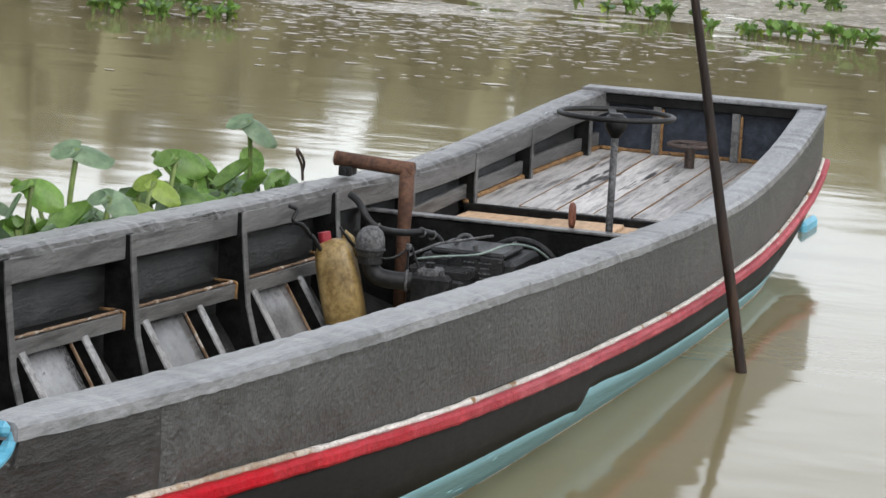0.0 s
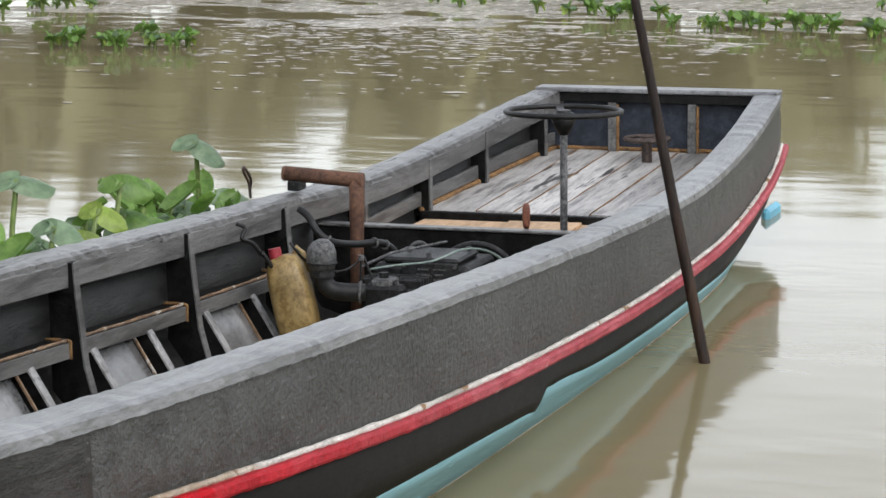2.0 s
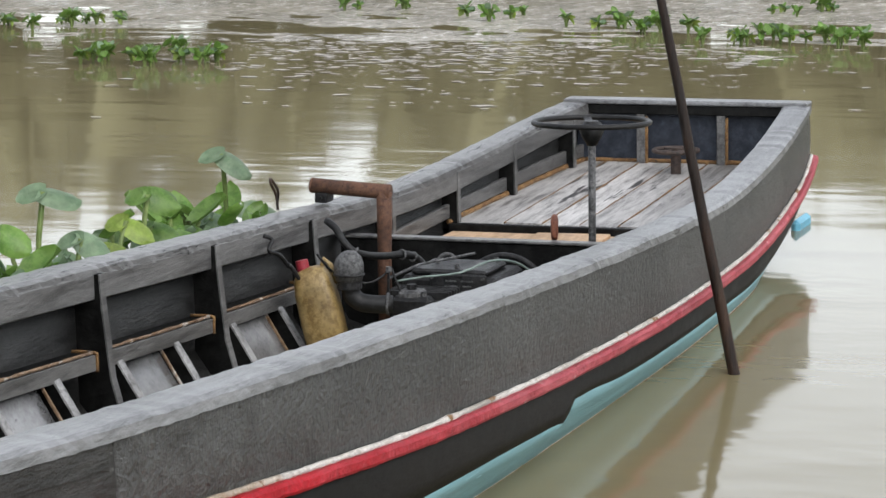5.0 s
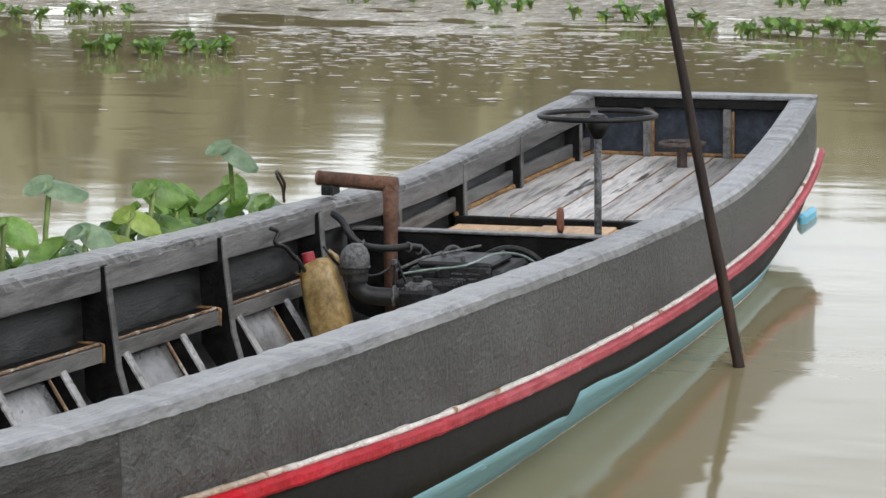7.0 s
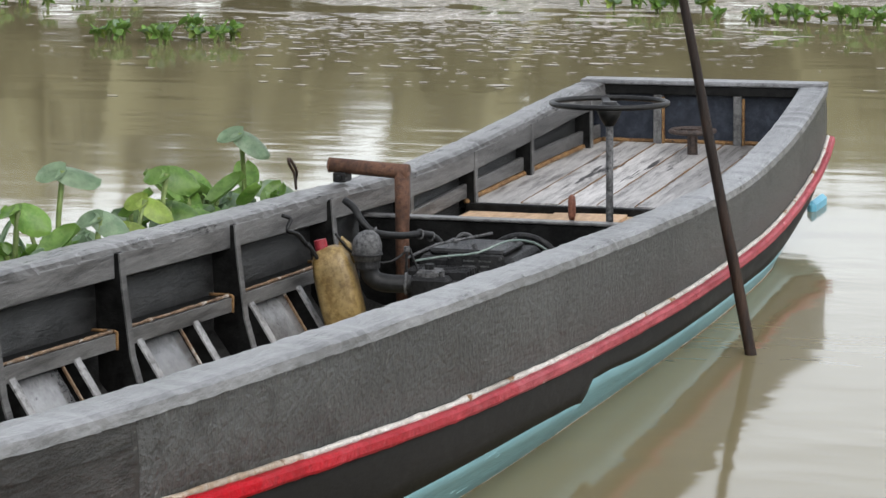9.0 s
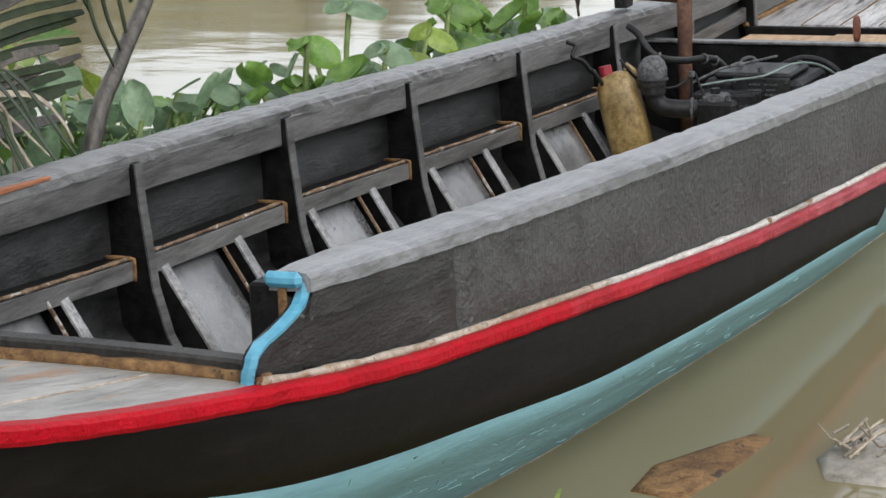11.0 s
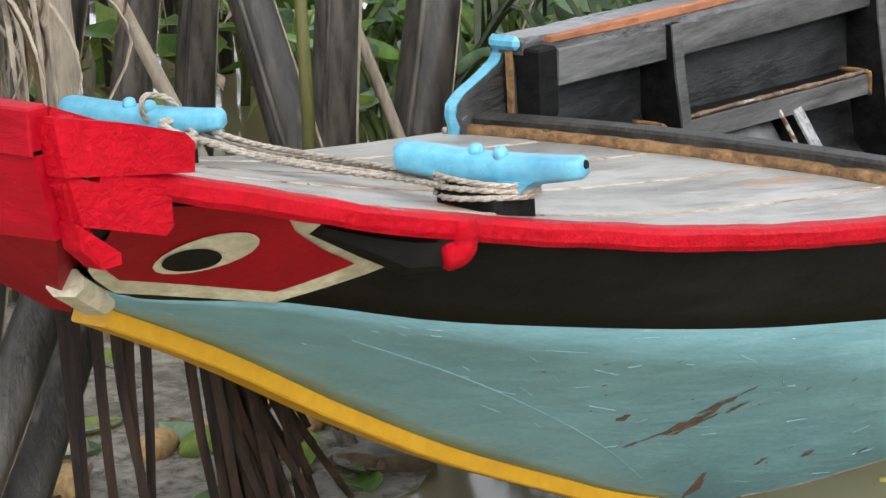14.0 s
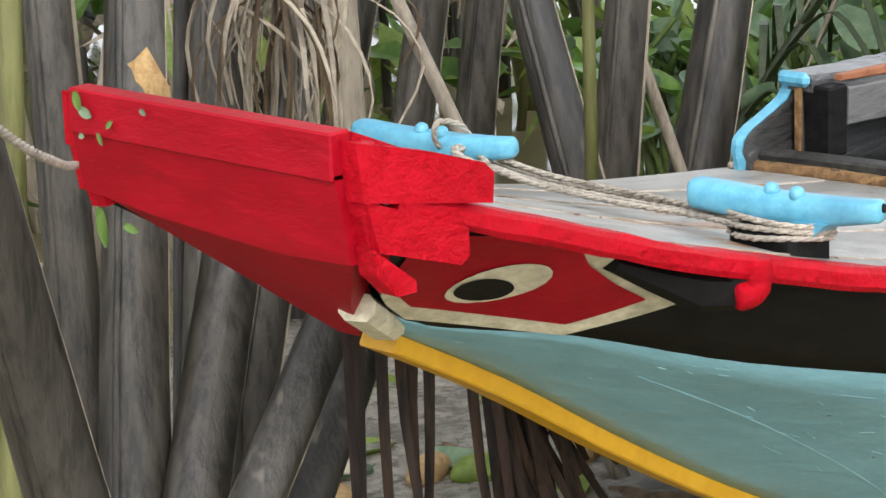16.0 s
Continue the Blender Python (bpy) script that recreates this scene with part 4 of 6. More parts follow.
    add("lever_knob", disc((1.30, 0.218, 0.330), (0, 0, 1), 0.010, 0.018, 10), M_GREYIRON)
    add("injector_pump", box((1.26, 0.10, 0.235), (1.34, 0.175, 0.268), 0.008), M_GREYIRON)
    add("pump_cap", disc((1.30, 0.14, 0.275), (0, 0, 1), 0.016, 0.02, 12), M_DARKIRON)
    add("control_rod", tube([(1.30, 0.22, 0.30), (1.47, 0.17, 0.322), (1.72, 0.06, 0.325)], 0.005, 6), M_GREYIRON)
    for x in (1.36, 1.68):
        add("bearer", box((x, -0.22, -0.10), (x + 0.06, 0.42, -0.045), 0.004), M_DARKIRON)


engine()


def exhaust():
    x = 1.80
    ob = thing("exhaust_pipe", "rusty brown exhaust pipe bent over the gunwale", "exhaust pipe", (x, 0.41, -0.05))
    L = Matrix.Translation((-x, -0.41, 0.05))
    def add(name, bm, m, label="", smooth=False):
        bmesh.ops.transform(bm, matrix=L, verts=bm.verts[:])
        part(name, bm, m, ob, label, smooth)
    add("riser", tube([(x, 0.41, -0.05), (x, 0.41, 0.30), (x, 0.408, 0.40), (x, 0.408, 0.512)], [0.024, 0.024, 0.026, 0.027], 16), M_RUST, smooth=True)
    add("outlet", tube([(x, 0.385, 0.513), (x, 0.44, 0.515), (x, 0.56, 0.522), (x, 0.67, 0.528)], 0.026, 16), M_RUST, "rusty horizontal outlet", smooth=True)
    add("outlet_mouth", ring((x, 0.67, 0.528), (0, 1, 0.05), 0.022, 0.006, 18, 6), M_RUST)
    add("support_bracket", box((x - 0.035, 0.605, 0.472), (x + 0.035, 0.65, 0.505), 0.003), M_DARKIRON, "dark bracket on the gunwale")
    add("bracket_bolt", disc((x - 0.037, 0.628, 0.490), (1, 0, 0), 0.008, 0.01, 6), M_DARKIRON)


exhaust()


def steering():
    cx, cy = 1.985, -0.278
    ob = thing("steering_wheel", "black car-type steering wheel on a slim steel column", "steering wheel", (cx, cy, 0.0))
    part("column", tube([(0, 0, 0.0), (0, 0, 0.4), (0, 0, 0.70)], 0.013, 12), M_GREYIRON, ob, "dull grey steel column", smooth=True)
    hub = part("hub", sweep([(0, 0, 0.668), (0, 0, 0.70), (0, 0, 0.728), (0, 0, 0.745)], lambda i: circle((0.016, 0.036, 0.046, 0.03)[i], 14), up=Vector((1, 0, 0))), M_RUBBER, ob, "black hub", smooth=True)
    part("rim", ring((0, 0, 0.747), (0.02, 0, 1), 0.197, 0.0095, 44, 10), M_RUBBER, ob, "slim black rim", smooth=True)
    for a in (20, 140, 260):
        c, s = math.cos(radians(a)), math.sin(radians(a))
        part("spoke", sweep([(0.03 * c, 0.03 * s, 0.730), (0.11 * c, 0.11 * s, 0.735), (0.195 * c, 0.195 * s, 0.744)], rect(0.028, 0.007, 0.3)), M_RUBBER, ob)
    part("horn_cap", disc((0, 0, 0.746), (0, 0, 1), 0.03, 0.012, 16, r2=0.024), M_RUBBER, hub)


steering()


def handwheel():
    ob = thing("hand_wheel", "small dark rusted hand wheel on a stub", "hand wheel", (4.22, -0.025, 0.283))
    part("stub", disc((0, 0, 0.045), (0, 0, 1), 0.022, 0.09, 12), M_OLDIRON, ob)
    part("rim", ring((0, 0, 0.098), (0, 0, 1), 0.092, 0.010, 30, 8), M_OLDIRON, ob, smooth=True)
    part("boss", disc((0, 0, 0.096), (0, 0, 1), 0.025, 0.028, 12), M_OLDIRON, ob)
    for k in range(4):
        a = radians(45 + 90 * k)
        part("spoke", sweep([(0.02 * math.cos(a), 0.02 * math.sin(a), 0.098), (0.086 * math.cos(a), 0.086 * math.sin(a), 0.098)], rect(0.016, 0.01)), M_OLDIRON, ob)


handwheel()


def lever():
    ob = thing("gear_lever", "short lever with a red-brown wooden grip", "lever", (2.05, -0.125, 0.18))
    part("rod", disc((0, 0, 0.08), (0, 0, 1), 0.007, 0.16, 8), M_DARKIRON, ob)
    part("grip", tube([(0, 0, 0.15), (0, 0, 0.165), (0, 0, 0.215), (0, 0, 0.232), (0, 0, 0.238)], [0.010, 0.013, 0.014, 0.011, 0.004], 12), surface("red_brown_wood_grip", (0.15, 0.045, 0.025), (0.24, 0.09, 0.05), 0.5, 0.4, 10, 60), ob, smooth=True)


lever()


def punt_pole():
    ob = thing("mooring_pole", "slim dark weathered pole standing in the river", "pole", (1.505, -0.879, 0))
    p0, p1 = Vector((1.505, -0.879, 0)), Vector((1.55, -0.632, 1.175))
    d = p1 - p0
    pts = [(d * t) + Vector((0.006 * noise.noise((t * 4, 0, 0)), 0.006 * noise.noise((t * 4, 9, 0)), 0)) for t in (-0.9, -0.4, 0, 0.2, 0.4, 0.6, 0.8, 1.0, 1.2, 1.45)]
    part("shaft", tube(pts, [0.020, 0.020, 0.019, 0.019, 0.018, 0.017, 0.016, 0.015, 0.014, 0.012], 9), M_POLE, ob, smooth=True)


punt_pole()


def strands(path, r, twist=55.0):
    """A laid rope of three strands along a path."""
    pts = [Vector(p) for p in path]
    fine = []
    for a, b in zip(pts, pts[1:]):
        k = max(2, int((b - a).length / 0.006))
        fine += [a.lerp(b, i / k) for i in range(k)]
    fine.append(pts[-1])
    run, bm = 0.0, bmesh.new()
    offs = [[], [], []]
    for i, p in enumerate(fine):
        d = (fine[min(i + 1, len(fine) - 1)] - fine[max(i - 1, 0)]).normalized()
        s = d.cross(Vector((0.1, 0.2, 1))).normalized()
        u = s.cross(d)
        if i:
            run += (p - fine[i - 1]).length
        for k in range(3):
            a = run * twist * 2 + 2 * math.pi * k / 3
            offs[k].append(p + (s * math.cos(a) + u * math.sin(a)) * r * 0.5)
    for o in offs:
        sweep(o, circle(r * 0.56, 5), bm=bm)
    return bm


def ropes():
    rope = thing("mooring_rope", "pale twisted rope laid between the two bow cleats", "rope", (-4.3, 0, 0.80))
    L = Vector((-4.3, 0, 0.80))
    def add(name, pts, r=0.0046):
        part(name, strands([Vector(p) - L for p in bend(pts)], r), M_ROPE, rope, smooth=True)
    # lines from cleat to cleat
    for k, (dz, dx) in enumerate(((0.0, 0.0), (0.012, 0.012), (0.004, -0.014), (-0.006, 0.022))):
        add("line", [(-4.30 + dx, 0.25, 0.822 + dz), (-4.30 + dx * 1.3, 0.12, 0.806 + dz * 0.8), (-4.30 + dx * 1.6, -0.04, 0.803 + dz * 0.6), (-4.31 + dx, -0.18, 0.806 + dz * 0.5), (-4.345 + 0.3 * dx, -0.27, 0.812 + dz * 0.5)])
    # turns round each cleat's foot
    for s in (-1, 1):
        for k in range(3):
            z = 0.803 + 0.011 * k
            pts = [(-4.30 + 0.060 * math.cos(a), s * 0.315 + 0.078 * math.sin(a), z + 0.004 * math.sin(2 * a + k)) for a in [2 * math.pi * i / 14 for i in range(15)]]
            part("turn", strands([Vector(p) - L for p in pts], 0.0046), M_ROPE, rope, smooth=True)
    add("loop", [(-4.28, 0.31, 0.815), (-4.335, 0.30, 0.850), (-4.345, 0.285, 0.885), (-4.30, 0.28, 0.872), (-4.27, 0.275, 0.83)])
    add("knot", [(-4.33, 0.20, 0.822), (-4.35, 0.235, 0.838), (-4.33, 0.265, 0.845), (-4.30, 0.25, 0.835), (-4.32, 0.215, 0.826)], 0.007)
    bow_line = thing("bow_line", "pale rope running off the bow", "rope", (-5.08, 0.22, 0.97))
    part("line", strands(bend([(0, 0, 0), (-0.10, -0.09, 0.035), (-0.31, -0.25, 0.14), (-0.8, -0.62, 0.45)]), 0.006), M_ROPE, bow_line, smooth=True)


ropes()


def small_things():
    # raw wood scar on the far gunwale, dark ring fitting and cord above the can
    xs = steps(-3.08, -2.15, 0.06)
    part("bare_wood_scar", sweep([(x, w_top(x) - 0.108, z_top(x) - 0.001) for x in xs], lambda i: rect(0.018, 0.008 + 0.012 * math.sin(math.pi * min(1, i / (len(xs) - 1) + 0.1)))), surface("raw_red_wood", (0.26, 0.085, 0.035), (0.36, 0.14, 0.06), 0.7, 0.5, 6, 60, 0.4, stretch=(0.3, 1, 1)), boat, "strip of raw red-brown wood")
    cord = thing("oily_cord", "black knotted cord hanging from the gunwale", "cord", (1.05, 0.55, 0.42))
    part("cord", tube(bend([(0, 0, 0.045), (0.02, -0.02, 0.03), (-0.01, -0.02, 0.0), (0.03, -0.04, -0.02), (0.06, -0.06, -0.06), (0.02, -0.08, -0.05), (0.05, -0.10, -0.10)]), 0.007, 6), M_RUBBER, cord, smooth=True)
    tie = thing("wire_twist", "dark twisted wire standing on the gunwale", "wire", (1.45, 0.66, 0.49))
    part("wire", tube(bend([(0, 0, 0), (0.01, 0.01, 0.05), (-0.01, 0.02, 0.09), (0.02, 0.03, 0.10), (0.03, 0.01, 0.06), (0.045, 0.02, 0.02)]), 0.005, 6), M_POLE, tie, smooth=True)
    # scrapes in the teal paint
    scar = surface("scraped_bare_wood", (0.10, 0.055, 0.032), (0.17, 0.10, 0.06), 0.8, 0.5, 20, 90, 0.5)
    rnd = random.Random(5)
    def at(x, kk):
        a, b, c = low(x)
        q0, q1, t = (a, b, kk * 2) if kk <= 0.5 else (b, c, min(kk, 1) * 2 - 1)
        return Vector((x, -(q0[0] + (q1[0] - q0[0]) * t) - 0.0022, q0[1] + (q1[1] - q0[1]) * t))

    def scrape(x, k, l, w):
        # a ragged patch that runs aft and upwards
        bm = bmesh.new()
        n = 7
        up = [(x + l * (i / n - 0.5) + w * rnd.uniform(0.1, 0.5), k - 1.7 * l * (i / n - 0.5)) for i in range(n + 1)]
        wide = [w * math.sin(math.pi * (0.03 + 0.94 * i / n)) * rnd.uniform(0.35, 1.1) for i in range(n + 1)]
        a = [bm.verts.new(at(p - v / 2, q - v * 0.6)) for (p, q), v in zip(up, wide)]
        b = [bm.verts.new(at(p + v / 2, q + v * 0.6)) for (p, q), v in zip(up, wide)]
        for i in range(n):
            bm.faces.new((a[i], a[i + 1], b[i + 1], b[i]))
        part("paint_scrape", bm, scar, boat)

    for x, k, l, w in ((-3.69, 0.33, 0.055, 0.034), (-3.672, 0.265, 0.04, 0.02), (-3.72, 0.385, 0.03, 0.010), (-3.745, 0.43, 0.02, 0.008), (-3.64, 0.21, 0.02, 0.006), (-3.62, 0.262, 0.024, 0.014), (-3.65, 0.30, 0.02, 0.008), (-3.84, 0.36, 0.018, 0.016), (-3.48, 0.455, 0.016, 0.045), (-3.19, 0.19, 0.05, 0.026), (-3.15, 0.135, 0.03, 0.016), (-3.22, 0.235, 0.025, 0.01), (-3.40, 0.38, 0.012, 0.014), (-3.32, 0.38, 0.010, 0.02), (-3.18, 0.42, 0.010, 0.016)):
        scrape(x, k, l, w)
    for i in range(60):
        scrape(rnd.uniform(-4.3, -1.2), rnd.uniform(0.05, 0.46), rnd.uniform(0.002, 0.007), rnd.uniform(0.002, 0.006))


small_things()


def bow_creeper():
    """Small creeper leaves caught on the flat bow."""
    for k, (y, z, l, w, a) in enumerate(((0.206, 1.043, 0.026, 0.020, 20), (0.157, 1.027, 0.018, 0.012, -40), (0.175, 1.015, 0.020, 0.011, 70), (0.089, 1.057, 0.014, 0.011, 30), (0.180, 0.912, 0.062, 0.026, 88), (0.132, 0.902, 0.030, 0.016, 12), (0.213, 1.009, 0.012, 0.012, 0), (0.215, 1.063, 0.03, 0.02, 80))):
        ob = thing("creeper_leaf", "small green creeper leaf caught on the red bow", "leaf", (-5.076, y, z), "creeper leaves")
        m = Matrix.Rotation(radians(a), 4, "X") @ Matrix.Rotation(radians(-90), 4, "Z") @ Matrix.Rotation(radians(80), 4, "X")
        part("blade", blade(0.7 * w, 0.75 * l, 0.15, m=m), M_LEAF if k % 3 else M_LEAF2, ob, smooth=True)


def scratches():
    pale = surface("pale_scratch_in_teal", (0.24, 0.43, 0.47), (0.30, 0.50, 0.53), 0.5, 0.5)
    rnd = random.Random(8)
    def at(x, k):
        a, b, c = low(x)
        return (x, -(a[0] + (b[0] - a[0]) * k) - 0.0025, a[1] + (b[1] - a[1]) * k)
    runs = [(-4.45, -3.62, 0.62, 1.0)]
    for i in range(150):
        x = rnd.uniform(-4.5, -0.5)
        k = rnd.uniform(0.06, 0.95)
        runs.append((x, x + 0.008 + 0.07 * rnd.random() ** 2, k, k + rnd.uniform(-0.04, 0.05)))
    for x0, x1, k0, k1 in runs:
        r = 0.0007 if x1 - x0 > 0.5 else rnd.uniform(0.0004, 0.0008)
        part("paint_scratch", sweep([at(x0 + (x1 - x0) * i / 12, min(1.0, k0 + (k1 - k0) * i / 12)) for i in range(13)], circle(r, 4)), pale, boat)


scratches()

# ---- plants and banks ----
def leafy(name, c1, c2, rough=0.45, trans=0.3):
    m = surface(name, c1, c2, rough, 0.45, 3, 30, 0.2, per_piece=0.25)
    n, l = m.node_tree.nodes, m.node_tree.links
    p = n["Principled BSDF"]
    thin = n.new("ShaderNodeBsdfTranslucent")
    l.new(p.inputs["Base Color"].links[0].from_socket, thin.inputs["Color"])
    both = n.new("ShaderNodeMixShader")
    both.inputs[0].default_value = trans
    l.new(p.outputs[0], both.inputs[1]), l.new(thin.outputs[0], both.inputs[2])
    l.new(both.outputs[0], n["Material Output"].inputs["Surface"])
    return m


M_LEAF = leafy("hyacinth_leaf_green", (0.085, 0.185, 0.026), (0.15, 0.26, 0.055), 0.35)
# greyer, paler green for some of the leaves
M_LEAF2 = leafy("grey_green_hyacinth_leaf", (0.13, 0.21, 0.115), (0.19, 0.27, 0.16), 0.4)
M_LEAF3 = leafy("young_yellow_green_leaf", (0.17, 0.25, 0.035), (0.24, 0.32, 0.06), 0.4)
M_STALK = leafy("pale_green_stalk", (0.13, 0.20, 0.05), (0.19, 0.25, 0.08), 0.4)
M_BROWNLEAF = leafy("dead_brown_leaf", (0.10, 0.065, 0.035), (0.19, 0.13, 0.07), 0.7)
M_PALM = leafy("dark_palm_leaflet", (0.024, 0.040, 0.014), (0.055, 0.075, 0.03), 0.4)
M_STEM = surface("dark_nipa_stem", (0.022, 0.0195, 0.0155), (0.068, 0.059, 0.048), 0.34, 0.45, 7, 40, 0.4, stretch=(1, 1, 0.2), per_piece=0.35, spots=((0.13, 0.115, 0.09), 5, 0.67), mottle=0.3)
M_GSTEM = surface("olive_nipa_stem", (0.085, 0.085, 0.022), (0.15, 0.15, 0.05), 0.4, 0.45, 3, 40, 0.25, stretch=(1, 1, 0.12), per_piece=0.25)
M_DRY = surface("dry_grey_fibre", (0.20, 0.165, 0.12), (0.33, 0.28, 0.21), 0.85, 0.5, 6, 50, 0.4, stretch=(1, 1, 0.2), per_piece=0.3)
M_HUSK = surface("orange_torn_sheath", (0.36, 0.20, 0.07), (0.46, 0.31, 0.14), 0.8, 0.5, 12, 60, 0.4)
M_STRAW = surface("yellow_fallen_frond", (0.42, 0.32, 0.05), (0.50, 0.42, 0.14), 0.5, 0.45, 6, 50, 0.2, per_piece=0.25)
# wet mud, lightened where the flat stands for ripples mirroring the sky
M_MUD = surface("wet_grey_mud", (0.27, 0.245, 0.195), (0.43, 0.40, 0.345), 0.22, 0.5, 1.2, 20, 0.8)
M_SHORE = surface("wet_dark_shore_mud", (0.17, 0.155, 0.125), (0.34, 0.31, 0.26), 0.14, 0.45, 3, 30, 1.0)
M_SCUM = surface("pale_scum_and_ripple_glint", (0.32, 0.29, 0.245), (0.45, 0.42, 0.37), 0.5, 0.5, 4, 40, 0.5)
M_WOODS = leafy("far_woods_green", (0.22, 0.21, 0.115), (0.30, 0.285, 0.16), 0.8)


def blade(w, l, cup=0.25, notch=0.12, bm=None, m=Matrix.Identity(4)):
    """A rounded, cupped leaf blade that starts at the origin and runs along +x."""
    bm = bm or bmesh.new()
    rows = []
    for i in range(7):
        t = i / 6
        half = w / 2 * max(0.10, math.sqrt(max(0.0, 1 - (2 * (0.12 + 0.88 * t) - 1.08) ** 2 / 0.86)))
        x = l * (t - notch * (1 - t))
        rows.append([bm.verts.new(m @ Vector((x - (notch * l * 0.7 * (1 - t) * abs(k) ** 2), half * k, cup * w * (k * k) * 0.7 - 0.10 * l * t * t))) for k in (-1, -0.6, 0, 0.6, 1)])
    for a, b in zip(rows, rows[1:]):
        for i in range(4):
            bm.faces.new((a[i], a[i + 1], b[i + 1], b[i]))
    return bm


def hyacinth(rnd, height, n, label, name="water_hyacinth"):
    ob = thing(name, label, "plant", (0, 0, 0), "water hyacinths")
    for i in range(n):
        a = rnd.uniform(0, 2 * math.pi)
        h = height * rnd.uniform(0.55, 1.0)
        lean = rnd.uniform(0.12, 0.5) * h
        top = Vector((math.cos(a) * lean, math.sin(a) * lean, h))
        mid = Vector((math.cos(a) * lean * 0.35, math.sin(a) * lean * 0.35, h * 0.55))
        st = part("stalk", tube(bend([(0, 0, -0.05), mid, top], 4), [0.011] * 5 + [0.008] * 4, 6), M_STALK, ob, smooth=True)
        w = rnd.uniform(0.07, 0.11)
        m = Matrix.Translation(top) @ Matrix.Rotation(a + rnd.uniform(-0.9, 0.9), 4, "Z") @ Matrix.Rotation(rnd.uniform(-1.2, 0.9), 4, "Y") @ Matrix.Rotation(rnd.uniform(-0.8, 0.8), 4, "X")
        part("leaf", blade(w, w * rnd.uniform(1.05, 1.35), rnd.uniform(0.1, 0.4), m=m), rnd.choice((M_LEAF, M_LEAF, M_LEAF, M_LEAF2, M_LEAF2, M_LEAF3)), ob, smooth=True)
    return ob


def hyacinths():
    rnd = random.Random(11)
    kinds = [hyacinth(rnd, h, n, lab) for h, n, lab in ((0.50, 7, "bright green floating water hyacinth"), (0.56, 8, "bright green floating water hyacinth"), (0.42, 7, "low green floating water hyacinth"), (0.60, 6, "leggy green floating water hyacinth"))]
    spots = []
    for i in range(170):
        x = rnd.uniform(-2.2, 1.25)
        deep = 2.1 if x < -0.8 else 2.1 - 1.0 * (x + 0.8) / 2.1
        y = w_top(x) + 0.30 + (deep - w_top(x)) * rnd.random() ** 1.3
        spots.append((x, y))
    for i, (x, y) in enumerate(spots):
        src = kinds[i % 4]
        m = Matrix.Translation((x, y, 0)) @ Matrix.Rotation(rnd.uniform(0, 6.28), 4, "Z") @ Matrix.Scale(rnd.uniform(0.8, 1.15), 4)
        if i < 4:
            src.matrix_world = m
        else:
            c = copy_thing(src, m)
            c.scale = [rnd.uniform(0.75, 1.05) * (0.68 if x > 0.3 else 0.82 if x > -0.3 else 1.0)] * 3
    # a low belt of smaller plants against the far side
    small = [hyacinth(rnd, h, n, "small round-leaved water hyacinth beside the hull") for h, n in ((0.34, 9), (0.28, 9), (0.40, 8))]
    for i in range(60):
        x = rnd.uniform(-0.2, 2.0)
        m = Matrix.Translation((x, rnd.uniform(0.93, 1.25), 0)) @ Matrix.Rotation(rnd.uniform(0, 6.28), 4, "Z")
        if i < 3:
            small[i].matrix_world = m
        else:
            c = copy_thing(small[i % 3], m)
            c.scale = [rnd.uniform(0.75, 1.1)] * 3
    # tall stalks with drooping leaves
    for bx, by, tx, tz, w, kind in ((0.48, 1.0, 0.40, 0.68, 0.15, M_LEAF2), (1.26, 1.0, 1.16, 0.57, 0.14, M_LEAF), (1.22, 1.02, 1.03, 0.50, 0.13, M_LEAF3), (1.60, 1.0, 1.68, 0.42, 0.12, M_LEAF2), (1.66, 1.0, 1.79, 0.63, 0.15, M_LEAF2), (2.0, 1.0, 2.09, 0.40, 0.14, M_LEAF2), (0.72, 1.0, 0.65, 0.50, 0.14, M_LEAF2), (1.40, 1.0, 1.36, 0.41, 0.13, M_LEAF), (1.18, 1.03, 1.24, 0.45, 0.13, M_LEAF), (0.86, 1.0, 0.84, 0.44, 0.12, M_LEAF3), (1.46, 1.04, 1.52, 0.40, 0.11, M_LEAF), (0.15, 1.0, 0.10, 0.60, 0.13, M_LEAF)):
        ob = thing("water_hyacinth", "tall water hyacinth with a long bowed stalk", "plant", (bx, by, 0), "water hyacinths")
        top = Vector((tx - bx, 0, tz))
        w *= 0.72
        part("stalk", tube(bend([(0, 0, -0.05), Vector(((tx - bx) * 1.3, 0.01, tz * 0.6)), top], 5), [0.014] * 6 + [0.009] * 5, 7), M_STALK, ob, smooth=True)
        for a, tilt, roll in ((-rnd.uniform(0.8, 1.5), rnd.uniform(0.1, 0.6), rnd.uniform(0.5, 1.0)), (rnd.uniform(1.4, 2.4), 0.3, -rnd.uniform(0.4, 0.9))):
            m = Matrix.Translation(top) @ Matrix.Rotation(a, 4, "Z") @ Matrix.Rotation(tilt, 4, "Y") @ Matrix.Rotation(roll, 4, "X")
            part("leaf", blade(w * (1 if a < 0 else 0.7), w * (1.2 if a < 0 else 0.8), -0.25 if a < 0 else 0.2, m=m), kind, ob, smooth=True)
    # far clumps off the mud bank
    clump = [hyacinth(rnd, h, n, "distant clump of green water hyacinth") for h, n in ((0.22, 14), (0.18, 11))]
    first = True
